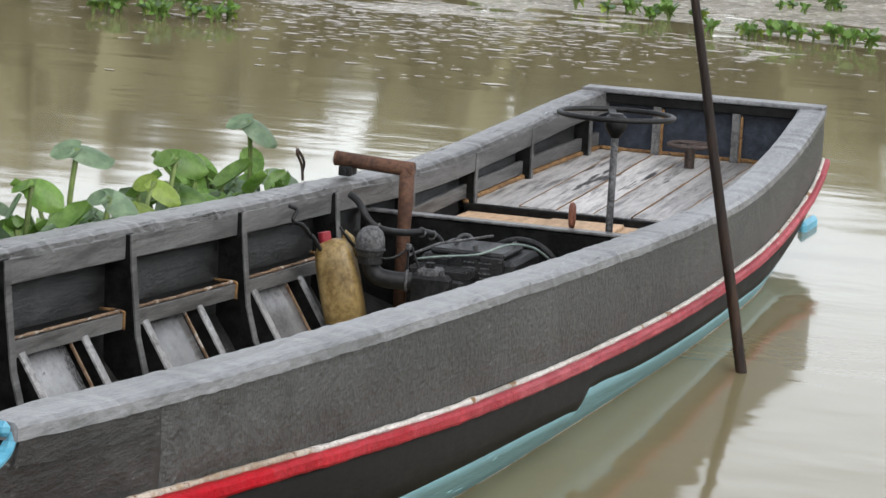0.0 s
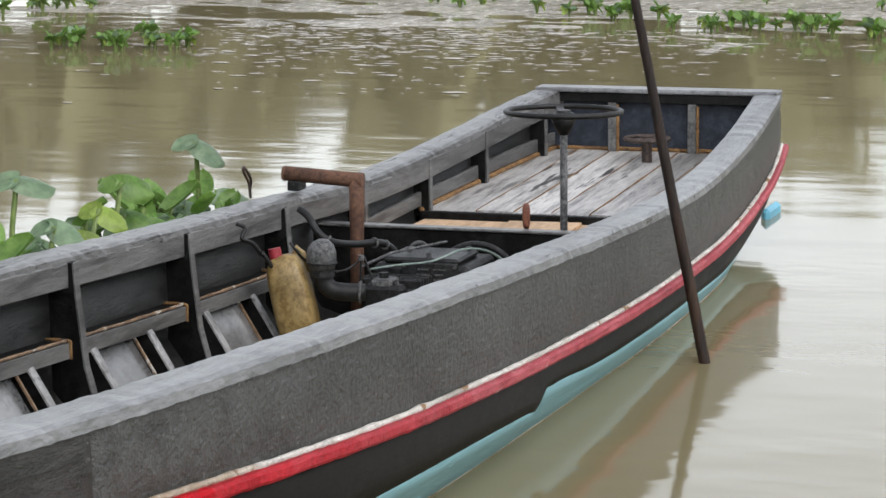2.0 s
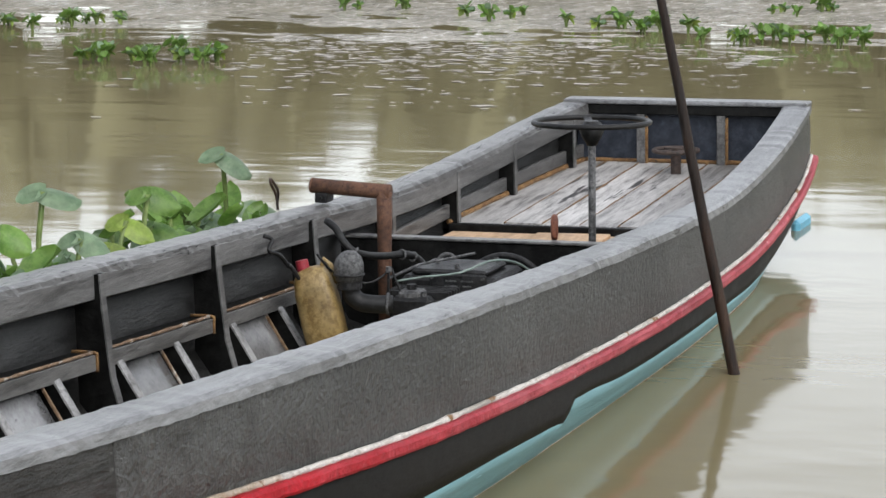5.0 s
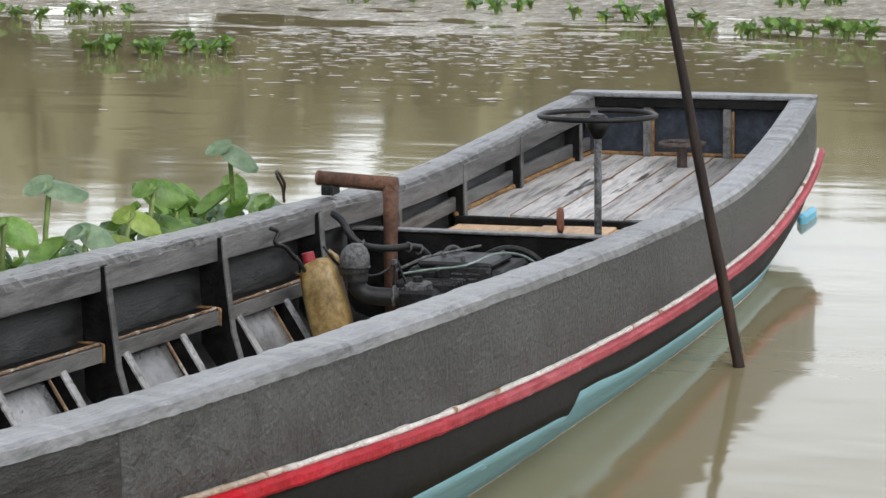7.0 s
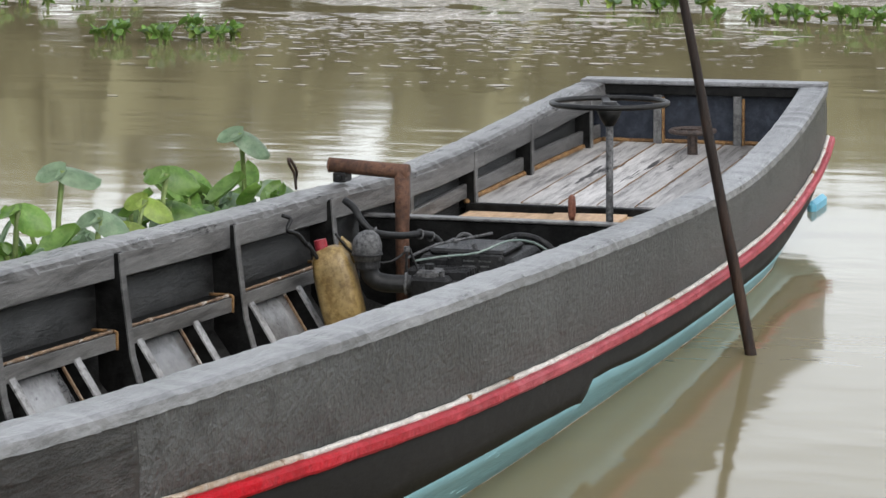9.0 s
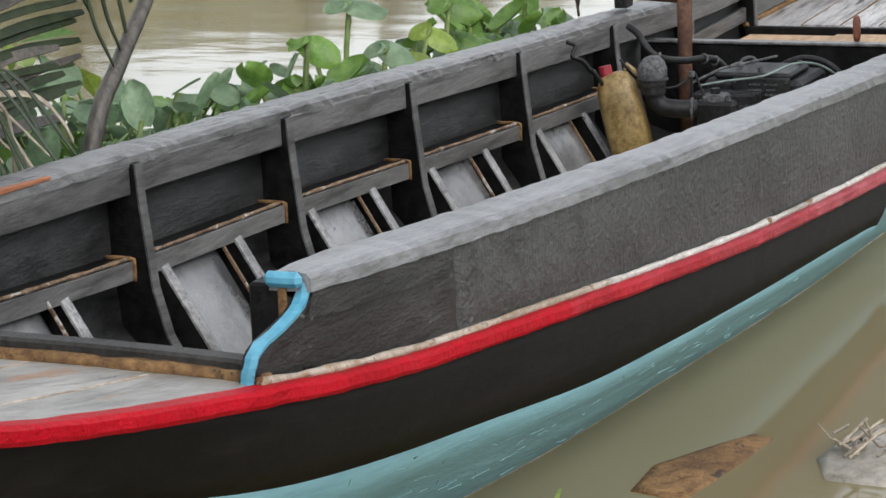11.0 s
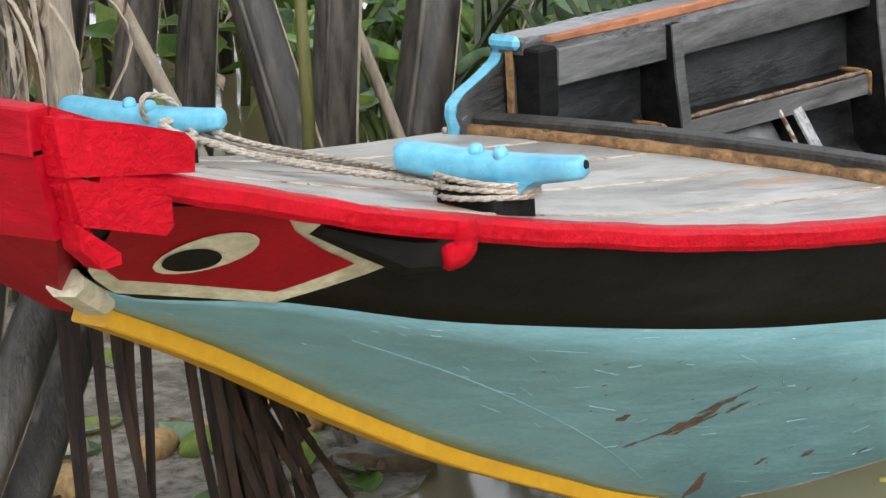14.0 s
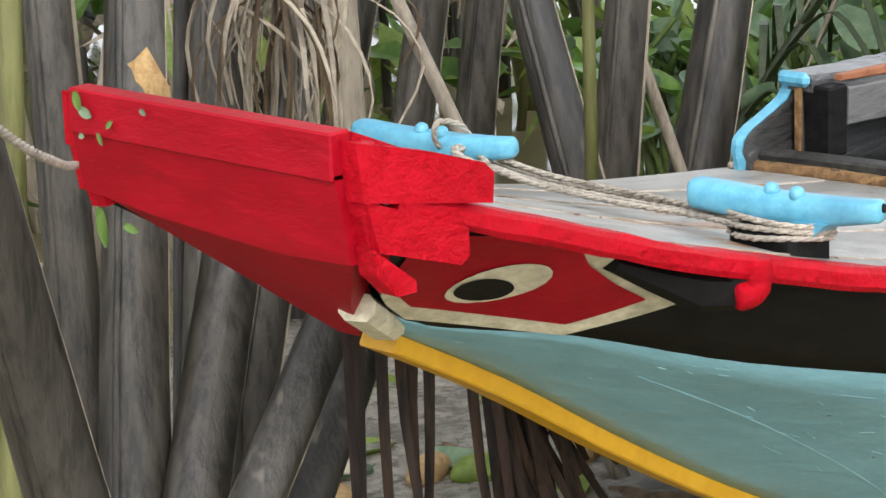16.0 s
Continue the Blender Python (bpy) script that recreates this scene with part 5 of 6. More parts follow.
    for cx, cy, n, spread in ((11.7, 5.75, 20, 0.55), (14.2, 1.35, 8, 0.4), (14.1, 1.85, 6, 0.3), (14.55, 8.3, 8, 0.4), (15.0, 7.8, 8, 0.4), (16.0, 4.5, 4, 0.25), (15.3, 3.25, 7, 0.4), (13.8, 0.8, 6, 0.3), (14.9, 2.7, 4, 0.25), (16.4, 0.6, 6, 0.4), (10.9, -0.35, 6, 0.25), (16.8, 5.9, 4, 0.3), (17.2, 2.2, 6, 0.5), (12.4, 0.1, 4, 0.2)):
        for i in range(n):
            p = (cx + rnd.gauss(0, 0.18), cy + rnd.uniform(-spread, spread), 0)
            m = Matrix.Translation(p) @ Matrix.Rotation(rnd.uniform(0, 6.28), 4, "Z") @ Matrix.Scale(0.5, 4)
            if first and i < 2:
                clump[i].matrix_world = m
                first = i == 0
            else:
                c = copy_thing(clump[i % 2], m)
                c.scale = [rnd.uniform(0.38, 0.65)] * 3


hyacinths()
bow_creeper()


def banks():
    # mud flat beyond the river, paled to stand for sky-bright ripples too
    rows = []
    for i in range(70):
        x = 11.5 + i * 0.16 if i < 60 else 21.1 + (i - 60) * 6
        row = []
        for j in range(90):
            y = -9 + j * 0.25
            edge = 14.2 + 1.5 * noise.noise((y * 0.35, 3, 0)) + 0.25 * (abs(y - 3) ** 0.5)
            k = min(max((x - edge) / 5.0, -1), 1)
            z = 0.035 * k - 0.003 + 0.022 * noise.noise((x * 1.3, y * 1.0, 0)) + 0.026 * noise.noise((x * 4, y * 3, 7)) + (0.05 * (x - 21) if x > 21 else 0)
            row.append((x, y * (1 if x < 21 else 1 + (x - 21) * 0.1), z))
        rows.append(row)
    tagged(part("mud_bank", grid(rows), M_MUD, smooth=True), "wet mud flat and sky-bright ripples, both as pale grey mud", "mud bank", kind="structure")
    # pale flecks on the water, for scum and for sky glint on ripples
    rnd = random.Random(3)
    bm = bmesh.new()
    for i in range(1100):
        x = 13.9 - abs(rnd.gauss(0, 1.8))
        y = 3.6 + rnd.gauss(0, 1.3) + (x - 12) * 0.25
        r = 0.008 + 0.034 * rnd.random() ** 2.2
        k = 7
        vs = [bm.verts.new((x + r * rnd.uniform(0.3, 1.5) * math.cos(2 * math.pi * a / k), y + 1.9 * r * rnd.uniform(0.3, 1.5) * math.sin(2 * math.pi * a / k), 0.004)) for a in range(k)]
        c = bm.verts.new((x, y, 0.007))
        for a in range(k):
            bm.faces.new((vs[a], vs[(a + 1) % k], c))
    tagged(part("floating_scum", bm, M_SCUM), "pale flecks for scum and sky-lit ripples on the river", "scum", kind="stuff")
    # woods on the far bank, beyond the mud
    bm = bmesh.new()
    for i in range(1500):
        az = radians(rnd.uniform(-25, 75))
        d = rnd.uniform(29, 36)
        deg = math.degrees(az)
        lim = 2.1 + 1.0 * noise.noise((deg * 0.21, 1, 0)) - (0.4 if 18.6 < deg < 21.6 else 0) + (0.4 if deg > 22.2 else 0) - (0.25 if deg < 11.3 else 0)
        z = rnd.uniform(0.2, 1.0) ** 0.7 * lim
        p = Vector((-7.3 + d * math.cos(az), -2.8 + d * math.sin(az), z))
        r = rnd.uniform(0.5, 1.0)
        q = [bm.verts.new(p + Vector((rnd.uniform(-r, r), rnd.uniform(-r, r), rnd.uniform(-r, r) * 0.8))) for _ in range(6)]
        for a, b, c in ((0, 1, 2), (1, 2, 3), (2, 3, 4), (3, 4, 5), (0, 2, 4), (1, 3, 5)):
            bm.faces.new((q[a], q[b], q[c]))
    tagged(part("far_woods", bm, M_WOODS), "dark green woods on the far bank", "woods", kind="stuff")


banks()


def stem(p0, p1, r, material, rnd, high=2.6, sheath=False):
    """An upright palm stalk through two points, from the mud up past the view."""
    p0, p1 = Vector(p0), Vector(p1)
    d = (p1 - p0) / (p1.z - p0.z)
    foot = p0 + d * (-0.15 - p0.z)
    ob = thing("nipa_palm_stalk", "dark brown upright nipa palm stalk" if material is M_STEM else "olive green upright nipa palm stalk" if material is M_GSTEM else "dry grey palm stalk", "palm stalk", foot, "nipa palm stalks")
    n = 9
    pts, rs = [], []
    for i in range(n):
        z = (high + 0.15) * i / (n - 1)
        pts.append(d * z + Vector((0.012 * noise.noise((z * 1.5, r * 90, foot.x)), 0.012 * noise.noise((z * 1.5, r * 70, foot.y)), 0)))
        rs.append(r * (1.25 - 0.28 * z))
    bm = sweep(pts, lambda i: [(a * (1 + 0.12 * math.cos(2 * t)), b) for t, (a, b) in enumerate(circle(max(rs[i], r * 0.4), 14))], up=Vector((0.13, 0.09, 0.98)).normalized())
    part("stalk", bm, material, ob, smooth=True)
    if r > 0.028:
        edge = [p + Vector((0.80, -0.62, 0)).normalized() * max(q, r * 0.4) * 1.0 for p, q in zip(pts, rs)]
        part("sheath_margin", sweep(edge, lambda i: rect(0.010 + 0.006 * noise.noise((i * 1.7, foot.x * 9, 0)), 0.004), up=Vector((0.6, 0.8, 0))), M_DRY, ob, "dry papery edge of the leaf sheath")
        edge = [p + Vector((-0.95, -0.3, 0)).normalized() * max(q, r * 0.4) * 0.97 for p, q in zip(pts[:6], rs)]
        part("sheath_rib", sweep(edge, circle(r * 0.16, 6)), material, ob, smooth=True)
    return ob


def nipa():
    rnd = random.Random(21)
    near = (((-4.85, 0.58, 0.36), (-4.98, 0.55, 0.83), 0.053, 0), ((-4.64, 0.79, 0.25), (-4.59, 0.88, 1.05), 0.042, 0), ((-4.68, 0.63, 0.29), (-4.59, 0.69, 0.78), 0.047, 0), ((-4.54, 0.76, 0.5), (-4.46, 0.78, 1.06), 0.021, 1),
            ((-4.64, 0.53, 0.31), (-4.45, 0.63, 0.68), 0.042, 0), ((-4.27, 0.87, 0.12), (-4.14, 0.89, 0.57), 0.037, 0), ((-4.64, 0.40, 0.34), (-4.44, 0.42, 0.60), 0.037, 0), ((-4.45, 0.50, 0.26), (-4.26, 0.53, 0.52), 0.036, 0))
    behind = (((-4.21, 0.95, 0.6), (-4.12, 1.01, 0.99), 0.044, 0), ((-4.22, 1.03, 0.59), (-4.17, 1.05, 0.99), 0.015, 0), ((-4.79, 0.78, 0.29), (-4.72, 0.80, 1.09), 0.022, 1), ((-4.49, 0.93, 0.66), (-4.37, 0.96, 1.03), 0.02, 2))
    right = (((-3.07, 1.09, 0.31), (-3.08, 1.25, 0.82), 0.045, 0), ((-3.15, 1.03, 0.34), (-3.15, 1.02, 0.85), 0.012, 1), ((-2.9, 1.2, 0.26), (-2.87, 1.16, 0.79), 0.046, 0), ((-2.64, 1.2, 0.21), (-2.5, 1.18, 0.75), 0.058, 0), ((-2.72, 1.14, 0.34), (-2.78, 1.21, 0.63), 0.012, 2),
             ((-3.53, 1.0, 0.6), (-3.55, 1.16, 0.89), 0.014, 2), ((-2.93, 1.81, 0.17), (-2.86, 1.74, 0.74), 0.044, 0), ((-2.53, 1.98, 0.06), (-2.48, 1.93, 0.66), 0.045, 0), ((-3.26, 1.58, 0.28), (-3.28, 1.59, 0.81), 0.03, 2), ((-3.05, 1.93, 0.18), (-2.96, 1.85, 0.74), 0.037, 0))
    mats = (M_STEM, M_GSTEM, M_DRY)
    for p0, p1, r, k in near + behind + right:
        lean = abs(p1[0] - p0[0]) / (p1[2] - p0[2])
        stem(p0, p1, r, mats[k], rnd, 0.74 if lean > 0.45 else 2.4)
    # thicket behind
    for i in range(110):
        x, y = rnd.uniform(-5.6, -0.6), rnd.uniform(1.9, 5.0)
        if x > -2.2 and y < 2.6:
            continue
        a = rnd.uniform(-0.35, 0.35)
        stem((x, y, 0), (x + a, y + rnd.uniform(-0.2, 0.2), 1.0), rnd.choice((0.012, 0.02, 0.03, 0.04, 0.045)), mats[rnd.choice((0, 0, 0, 1, 2, 2))], rnd, rnd.uniform(1.3, 2.8))
    # torn orange sheath on one stalk
    sh = thing("torn_sheath", "torn orange-brown palm sheath round a stalk", "sheath", (-4.557, 0.70, 0.925))
    bm = bmesh.new()
    lo, hi = [], []
    for i in range(13):
        a = 2 * math.pi * i / 12
        up = 0.035 + 0.03 * math.sin(a * 2) + 0.012 * rnd.uniform(-1, 1)
        lo.append(bm.verts.new((0.038 * math.cos(a), 0.038 * math.sin(a), -0.06)))
        hi.append(bm.verts.new((0.040 * math.cos(a), 0.040 * math.sin(a), up)))
    for i in range(12):
        bm.faces.new((lo[i], lo[i + 1], hi[i + 1], hi[i]))
    part("sheath", bm, M_HUSK, sh)
    # bundles of dry hanging leaves
    for cx, cy, cz, n, ln in ((-4.14, 0.83, 1.02, 60, 0.34), (-3.3, 1.9, 1.1, 40, 0.6), (-4.3, 1.6, 1.2, 40, 0.6), (-2.2, 2.3, 1.0, 30, 0.6)):
        ob = thing("dry_leaf_bundle", "bundle of dry grey-brown hanging palm leaves", "dry leaves", (cx, cy, cz))
        for k in range(n):
            a, b = rnd.uniform(0, 6.28), rnd.uniform(0.02, 0.12)
            l = ln * rnd.uniform(0.5, 1.1)
            s = Vector((rnd.gauss(0, 0.03), rnd.gauss(0, 0.03), rnd.uniform(-0.05, 0.12)))
            pts = [s, s + Vector((math.cos(a) * b, math.sin(a) * b, -l * 0.25)), s + Vector((math.cos(a) * b * 1.4, math.sin(a) * b * 1.4, -l * 0.6)), s + Vector((math.cos(a) * b * 1.1 + rnd.uniform(-0.04, 0.04), math.sin(a) * b, -l))]
            part("dry_leaf", sweep(bend(pts, 3), lambda i: rect(0.012 - 0.0008 * i, 0.003)), M_DRY if rnd.random() < 0.75 else M_BROWNLEAF, ob)
    # dark dead leaves hanging behind the stem of the boat
    for x, y, n, tilt in ((-4.57, 0.22, 3, 0.0), (-4.53, 0.18, 2, 0.02), (-4.50, 0.15, 2, 0.0), (-4.42, 0.10, 14, 0.10), (-4.38, 0.10, 14, 0.16), (-4.33, 0.11, 8, 0.20)):
        ob = thing("dead_palm_leaf", "blackened dead palm leaf hanging to the water", "dead leaf", (x, y, 0.60), "dead palm leaves")
        for k in range(n):
            s = Vector((rnd.gauss(0, 0.012), rnd.gauss(0, 0.012) + 0.03, 0.05))
            l = rnd.uniform(0.3, 0.72)
            part("leaflet", sweep(bend([s, s + Vector((tilt * 0.2, rnd.uniform(-0.02, 0.02), -l * 0.4)), s + Vector((tilt * (0.8 + rnd.uniform(-0.3, 0.3)), rnd.uniform(-0.04, 0.03), -l))], 3), lambda i: rect(0.020 - 0.0016 * i, 0.003), up=Vector((0.7, 0.7, 0.1))), M_POLE, ob)


nipa()


def frond(name, label, foot, tip, sag, n, length, width, material, droop, rib=None, spread=1.0, seed=1, flat=False, thick=0.014):
    """A feather palm leaf: a midrib with two ranks of leaflets."""
    rnd = random.Random(seed)
    foot, tip = Vector(foot), Vector(tip)
    ob = thing(name, label, "palm leaf", foot)
    path = bend([Vector((0, 0, 0)), (tip - foot) * 0.5 + Vector((0, 0, sag)), tip - foot], 10)
    part("midrib", tube(path, [thick * (1 - 0.6 * i / (len(path) - 1)) for i in range(len(path))], 7), rib or material, ob, smooth=True)
    for i in range(n):
        t = 0.12 + 0.86 * i / n
        p = path[int(t * (len(path) - 1))]
        d = (path[min(int(t * (len(path) - 1)) + 1, len(path) - 1)] - path[max(int(t * (len(path) - 1)) - 1, 0)]).normalized()
        side = d.cross(Vector((0, 0, 1))).normalized()
        for s in (-1, 1):
            l = length * (0.5 + 0.5 * math.sin(math.pi * t)) * rnd.uniform(0.75, 1.1)
            go = (side * s * spread + d * rnd.uniform(0.45, 0.8)).normalized()
            end = p + go * l + Vector((0, 0, 0 if flat else -droop * l * rnd.uniform(0.5, 1.3)))
            mid = p + go * l * 0.5 + Vector((0, 0, 0.004 if flat else droop * l * 0.12))
            k = 5
            part("leaflet", sweep(bend([p, mid, end], k), lambda i: rect(width * (0.35 + 0.65 * math.sin(math.pi * (0.1 + 0.85 * i / (2 * k)))), 0.0025), up=Vector((0.05, 0.02, 1))), material, ob)
    return ob


def palm_by_the_boat():
    """A young nipa palm at the far side: a thick dark leaf stalk, and a leaf with flat parallel leaflets behind it."""
    rnd = random.Random(41)
    ob = thing("green_palm_frond", "dark green palm frond with a thick leaning stalk", "palm leaf", (-1.30, 1.0, 0.0))
    path = bend([(0, 0, 0), (0.143, 0, 0.532), (0.305, 0, 0.718), (0.475, 0, 0.871), (0.72, 0.02, 1.12)], 5)
    part("midrib", tube(path, [0.027 - 0.009 * i / (len(path) - 1) for i in range(len(path))], 9), M_STEM, ob, smooth=True)
    strip = lambda a, b, c, w: sweep(bend([a, b, c], 6), lambda i: rect(w * (0.25 + 0.75 * math.sin(math.pi * (0.12 + 0.76 * i / 12))), 0.004), up=Vector((0.1, -0.75, 0.6)))
    for a, b, c, w in (((0.156, 0, 0.93), (0.198, 0, 0.822), (0.277, 0, 0.71), 0.036), ((0.227, 0, 0.935), (0.258, 0, 0.842), (0.31, 0, 0.754), 0.038), ((0.30, 0, 0.94), (0.331, 0, 0.85), (0.346, 0, 0.79), 0.034), ((0.40, 0.01, 1.10), (0.405, 0.01, 0.98), (0.40, 0.01, 0.86), 0.036), ((0.10, 0.02, 1.04), (0.16, 0.02, 0.93), (0.21, 0.02, 0.86), 0.034)):
        part("leaflet", strip(a, b, c, w), M_PALM, ob)
    ob = thing("green_palm_frond", "dark green palm frond with flat parallel leaflets", "palm leaf", (-1.56, 1.12, 0.0))
    part("midrib", tube(bend([(0, 0, 0), (0.0, 0, 0.57), (0.055, 0, 0.826), (0.10, 0, 1.15)], 5), 0.013, 8), M_STEM, ob, smooth=True)
    for i in range(24):
        z = 0.60 + 0.027 * i + rnd.uniform(-0.008, 0.008)
        x = 0.02 + 0.12 * (z - 0.57)
        l = rnd.uniform(0.30, 0.44)
        rise = rnd.uniform(0.0, 0.06)
        part("leaflet", strip((x, -0.01, z), (x + l * 0.5, -0.04, z + rise * 0.5 + 0.01), (x + l, -0.07, z + rise), rnd.uniform(0.022, 0.034)), rnd.choice((M_PALM, M_PALM, M_STEM)), ob)
        part("leaflet", strip((x, -0.01, z), (x - l * 0.5, -0.05, z - rise * 0.4), (x - l, -0.09, z - 0.03 - rise), rnd.uniform(0.022, 0.034)), M_PALM, ob)
    # two bowed dry leaflets over the gunwale
    ob = thing("dry_palm_leaflet", "bowed dry grey leaflet hanging over the gunwale", "palm leaf", (-1.85, 0.98, 0.0))
    part("stalk", tube(bend([(0, 0, 0), (0.03, -0.02, 0.45), (0.08, -0.04, 0.77)], 4), 0.006, 6), M_DRY, ob, smooth=True)
    for pts in (((0.08, -0.04, 0.765), (0.317, -0.05, 0.722), (0.437, -0.05, 0.638), (0.483, -0.05, 0.58)), ((0.08, -0.04, 0.765), (0.165, -0.05, 0.728), (0.205, -0.05, 0.659), (0.207, -0.05, 0.535))):
        part("leaflet", sweep(bend(pts, 5), rect(0.018, 0.004), up=Vector((0.1, -0.8, 0.5))), M_DRY, ob)


palm_by_the_boat()
frond("dry_palm_frond", "drooping dark green palm frond", (-2.45, 1.35, 0.2), (-1.75, 0.92, 0.80), 0.25, 16, 0.42, 0.02, M_PALM, 0.9, seed=9, spread=1.0)
frond("dry_palm_frond", "drooping dry grey-green palm frond", (-1.2, 1.5, 0.2), (-2.0, 1.05, 0.75), 0.2, 14, 0.40, 0.018, M_DRY, 0.7, seed=12, spread=1.0)


def fallen_frond():
    """The torn end of a palm leaf in the shallows: yellow-green leaflets that fan out from a brown foot."""
    rnd = random.Random(6)
    foot = Vector((-2.80, -0.82, 0.02))
    ob = thing("fallen_frond", "yellow-green fallen palm frond fanned out on the water", "palm leaf", foot)
    for i in range(15):
        k = i / 14
        tip = Vector((-2.55 + 0.46 * k, -0.40 - 0.22 * k, 0.012 + 0.03 * rnd.random())) + Vector((rnd.gauss(0, 0.03), rnd.gauss(0, 0.03), 0))
        tip = foot + (tip - foot) * rnd.uniform(0.7, 1.1)
        side_ = Vector((rnd.gauss(0, 0.012), rnd.gauss(0, 0.012), 0))
        mid = (foot + tip) / 2 + Vector((0, 0, rnd.uniform(0.0, 0.02))) + side_
        w = rnd.uniform(0.010, 0.017)
        part("leaflet", sweep(bend([side_, mid - foot, tip - foot], 6), lambda i: rect(w * (0.30 + 0.70 * math.sin(math.pi * (0.15 + 0.83 * i / 12))), 0.0025), up=Vector((0.1, -0.3, 1))), M_STRAW if rnd.random() < 0.65 else M_LEAF3, ob)
    for a, b, w in (((0.02, 0.03, 0.015), (0.00, 0.40, 0.03), 0.007), ((0.01, 0.03, 0.01), (-0.03, 0.33, 0.012), 0.006), ((0.02, 0.02, 0.02), (0.10, 0.30, 0.05), 0.007)):
        part("dead_leaflet", sweep(bend([a, (Vector(a) + Vector(b)) / 2 + Vector((0.02, 0, 0.02)), b], 5), rect(w, 0.0025)), M_HUSK, ob, "brown dead leaflet")


fallen_frond()



def debris():
    rnd = random.Random(31)
    for a, b, r, lab in (((-2.939, -0.349, 0.006), (-2.775, -0.766, 0.012), 0.014, "yellow-tan palm stalk floating"), ((-3.15, -0.264, -0.004), (-2.825, -0.790, 0.012), 0.014, "yellow palm stalk floating"), ((-3.155, -0.394, 0.0), (-2.962, -0.829, 0.010), 0.006, "thin brown stalk floating")):
        ob = thing("floating_stalk", lab, "stalk", a, "floating stalks")
        A, B = Vector(a), Vector(b)
        part("stalk", tube([(B - A) * t for t in (0, 0.3, 0.6, 1)], [r * 0.7, r, r, r * 0.9], 8), M_STRAW, ob, smooth=True)
    # brown husk at the frond's foot
    ob = thing("palm_husk", "brown torn palm husk lying at the frond", "husk", (-2.79, -0.78, 0.012))
    for k in range(12):
        a = rnd.uniform(-0.9, 0.9)
        part("husk_piece", sweep([(0, 0, 0), (0.05 * math.cos(a), -0.06 + 0.05 * math.sin(a), 0.02), (0.10 * math.cos(a), -0.16 + 0.06 * math.sin(a), 0.012)], rect(0.04, 0.012, 0.3)), M_HUSK if k % 3 else M_RUSTCAULK, ob)
    # mud lump and sheet at the water's edge
    def lump(name, label, cat, pts, top, material, seed):
        bm = bmesh.new()
        c = Vector((sum(p[0] for p in pts) / len(pts), sum(p[1] for p in pts) / len(pts), 0))
        rings = []
        for k, z in ((1.0, -0.05), (0.97, 0.004), (0.80, top * 0.6), (0.45, top), (0.15, top * 1.05)):
            rings.append([bm.verts.new(Vector((c.x + (p[0] - c.x) * k, c.y + (p[1] - c.y) * k, z + top * 0.4 * noise.noise((p[0] * 9, p[1] * 9 * k, seed))))) for p in pts])
        n = len(pts)
        for a, b in zip(rings, rings[1:]):
            for i in range(n):
                bm.faces.new((a[i], a[(i + 1) % n], b[(i + 1) % n], b[i]))
        bm.faces.new(rings[-1])
        tagged(part(name, bm, material, smooth=True), label, cat)
    lump("mud_lump", "brown lump of mud just above the water", "mud", [(-1.98, -0.73), (-1.80, -0.72), (-1.62, -0.80), (-1.50, -0.86), (-1.52, -0.91), (-1.70, -0.90), (-1.86, -0.88), (-2.02, -0.86)], 0.010, M_RUSTCAULK, 2)
    lump("shore_sheet", "grey wet sheet lying at the water's edge", "sheet", [(-1.66, -1.04), (-1.52, -1.05), (-1.40, -1.07), (-1.34, -1.16), (-1.40, -1.42), (-1.62, -1.46), (-1.82, -1.3), (-1.80, -1.10)], 0.03, M_MUD, 4)
    tw = thing("twig_heap", "heap of dry twigs at the water's edge", "twigs", (-1.68, -1.17, 0.03))
    for k in range(26):
        a = rnd.uniform(-0.6, 0.9)
        s = Vector((rnd.gauss(0, 0.06), rnd.gauss(0, 0.05), rnd.uniform(0, 0.03)))
        part("twig", tube([s, s + Vector((0.1 * math.cos(a), 0.1 * math.sin(a), rnd.uniform(-0.01, 0.03)))], rnd.uniform(0.002, 0.005), 5), M_DRY, tw)
    lump("shore_mud", "wet grey mud under the palms", "mud", [(-4.7, 0.75), (-4.2, 0.42), (-3.6, 0.40), (-3.1, 0.62), (-2.7, 0.9), (-2.6, 1.6), (-3.2, 2.1), (-4.2, 2.0), (-4.8, 1.5)], 0.012, M_SHORE, 7)
    for cx, cy, a, l, kind, lab in ((-3.72, 0.95, 0.3, 0.14, M_HUSK, "tan husk lying on the mud"), (-3.80, 1.10, 1.1, 0.12, M_CREAM, "pale husk lying on the mud"), (-3.62, 0.83, -0.4, 0.13, M_LEAF3, "green pod lying on the mud"), (-3.66, 0.88, -0.2, 0.12, M_LEAF3, "green pod lying on the mud"), (-3.45, 0.80, 0.6, 0.10, M_HUSK, "tan husk lying on the mud"), (-3.95, 0.95, 0.9, 0.16, M_HUSK, "orange-brown dry fibre lying on the mud")):
        ob = thing("shore_litter", lab, "litter", (cx, cy, 0.02), "litter on the mud")
        d = Vector((math.cos(a), math.sin(a), 0))
        part("piece", tube([d * (l * t) for t in (-0.5, -0.4, -0.15, 0.15, 0.4, 0.5)], [0.004, 0.02, 0.034, 0.034, 0.02, 0.004], 9), kind, ob, smooth=True)
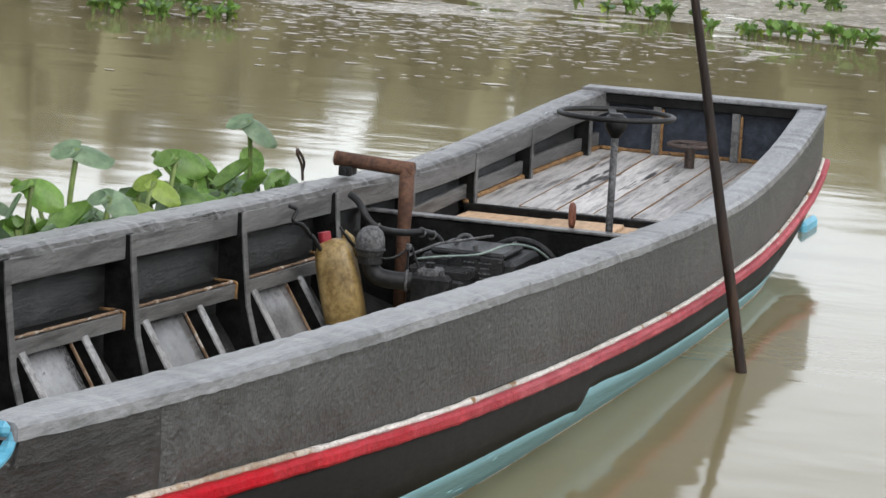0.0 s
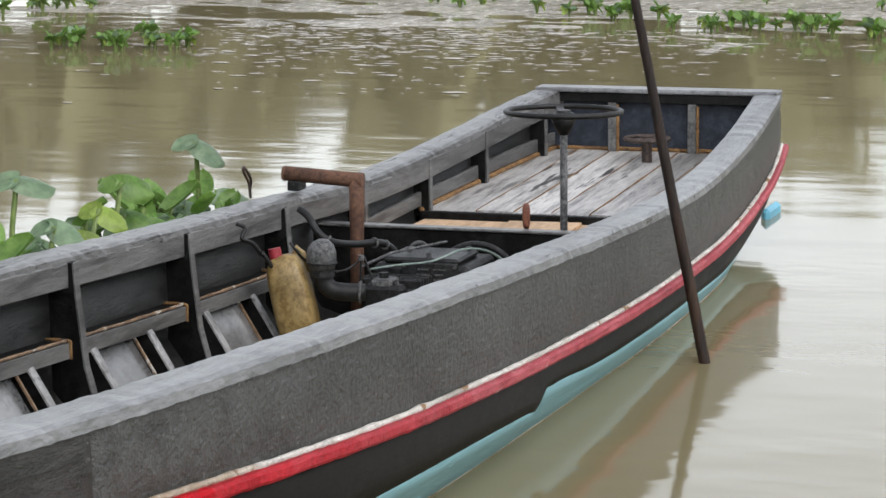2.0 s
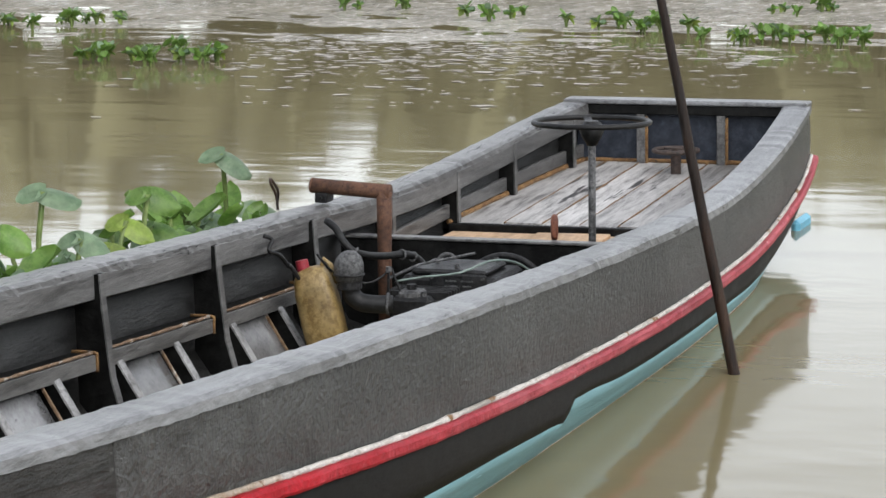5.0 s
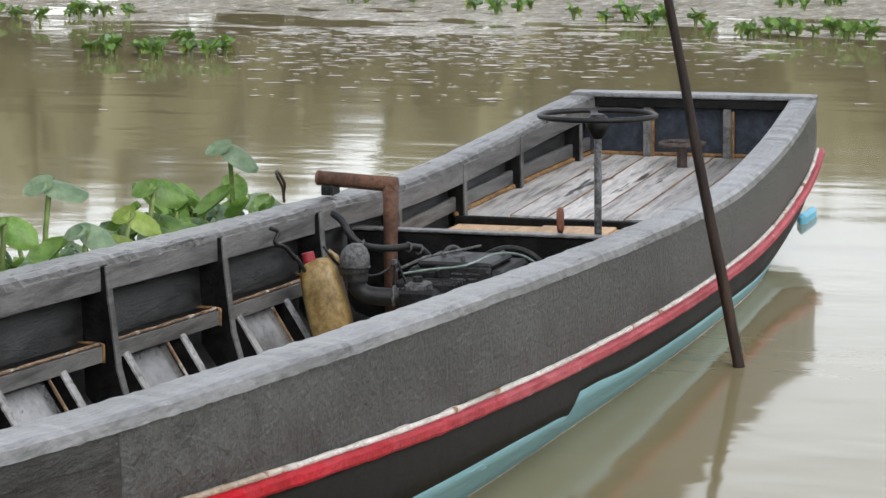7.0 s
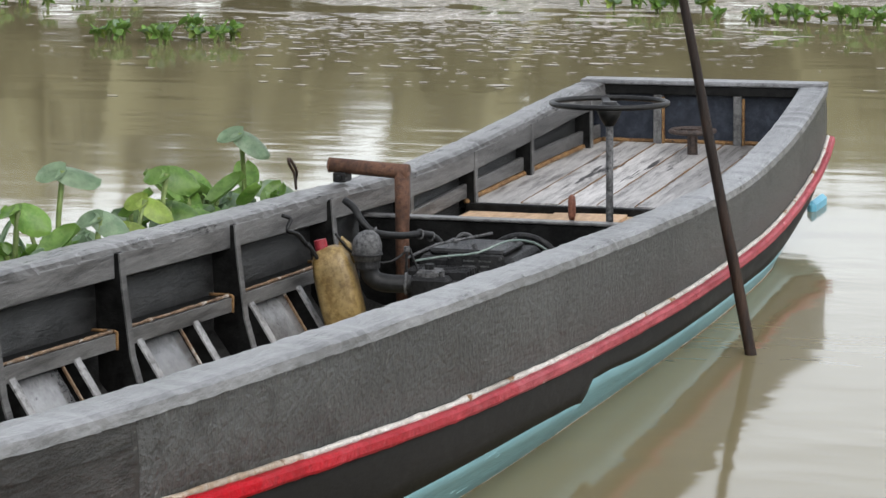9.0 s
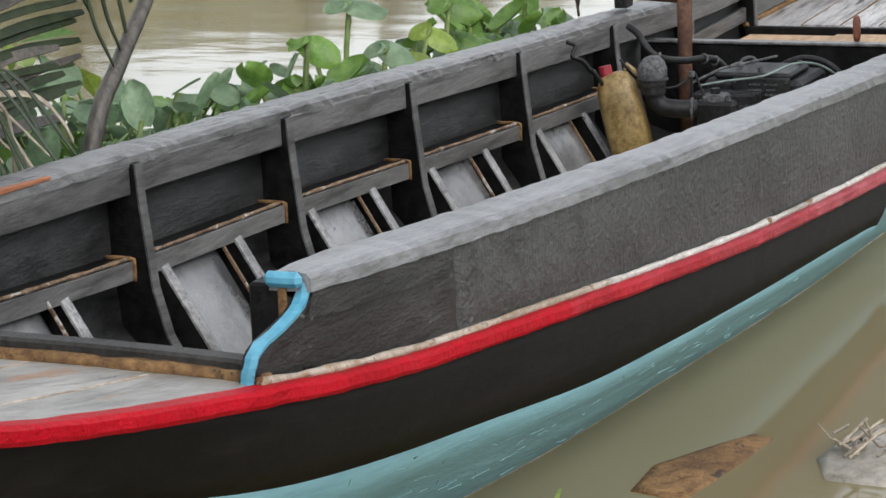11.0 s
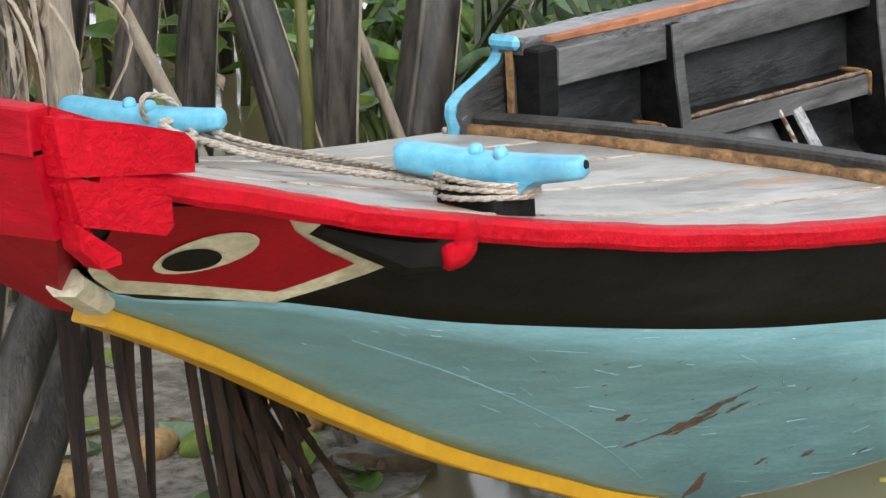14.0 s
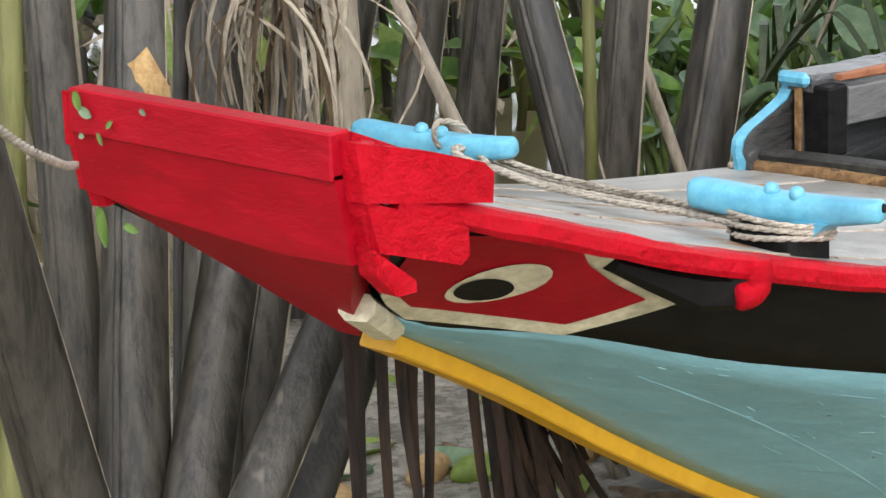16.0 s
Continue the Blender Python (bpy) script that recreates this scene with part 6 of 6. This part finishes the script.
    # litter on the mud under the bow
    for k in range(46):
        x, y = rnd.uniform(-4.2, -2.9), rnd.uniform(0.35, 1.6)
        kind = rnd.choice((M_LEAF, M_LEAF3, M_HUSK, M_DRY, M_BROWNLEAF, M_LEAF2))
        nm = "fallen_leaf"
        ob = thing(nm, "fallen leaf lying on the shallow water", "leaf", (x, y, 0.012), "fallen leaves")
        w = rnd.uniform(0.05, 0.13)
        part("blade", blade(w, w * rnd.uniform(1.1, 2.0), 0.3, m=Matrix.Rotation(rnd.uniform(0, 6.28), 4, "Z")), kind, ob, smooth=True)


debris()


def background_leaves():
    """Loose foliage that fills the thicket behind the boat."""
    rnd = random.Random(77)
    for name, label, mat_, n, x0, x1, y0, y1, z0, z1, w in (("thicket_leaves", "mass of green leaves in the thicket", M_LEAF, 900, -3.6, 1.0, 2.2, 5.5, 0.1, 1.7, 0.10), ("thicket_leaves", "mass of pale green leaves in the thicket", M_LEAF3, 1100, -3.2, 1.0, 2.1, 5.0, 0.1, 1.8, 0.09), ("thicket_litter", "mass of dry brown leaves in the thicket", M_DRY, 1200, -6.0, -1.8, 2.0, 5.2, 0.0, 2.0, 0.05), ("thicket_shade_leaves", "mass of dark leaves deep in the thicket", M_PALM, 1500, -7.0, 0.5, 3.6, 6.5, 0.0, 2.6, 0.14)):
        bm = bmesh.new()
        for i in range(n):
            x, y, z = rnd.uniform(x0, x1), rnd.uniform(y0, y1), z0 + (z1 - z0) * rnd.random() ** 1.2
            if name == "thicket_leaves" and x > -1.6 and z > 0.55:
                continue
            l = w * rnd.uniform(1.2, 3.0 if "leaves" in name else 7.0)
            m = Matrix.Translation((x, y, z)) @ Euler((rnd.uniform(-0.6, 0.6), rnd.uniform(-0.9, 1.3), rnd.uniform(0, 6.28))).to_matrix().to_4x4()
            q = [bm.verts.new(m @ Vector(p)) for p in ((0, 0, 0), (l * 0.35, w * 0.45, 0.01), (l, 0, -0.06 * l), (l * 0.35, -w * 0.45, 0.01))]
            bm.faces.new(q[:3])
            bm.faces.new((q[0], q[2], q[3]))
        tagged(part(name, bm, mat_), label, "foliage", kind="stuff")


background_leaves()
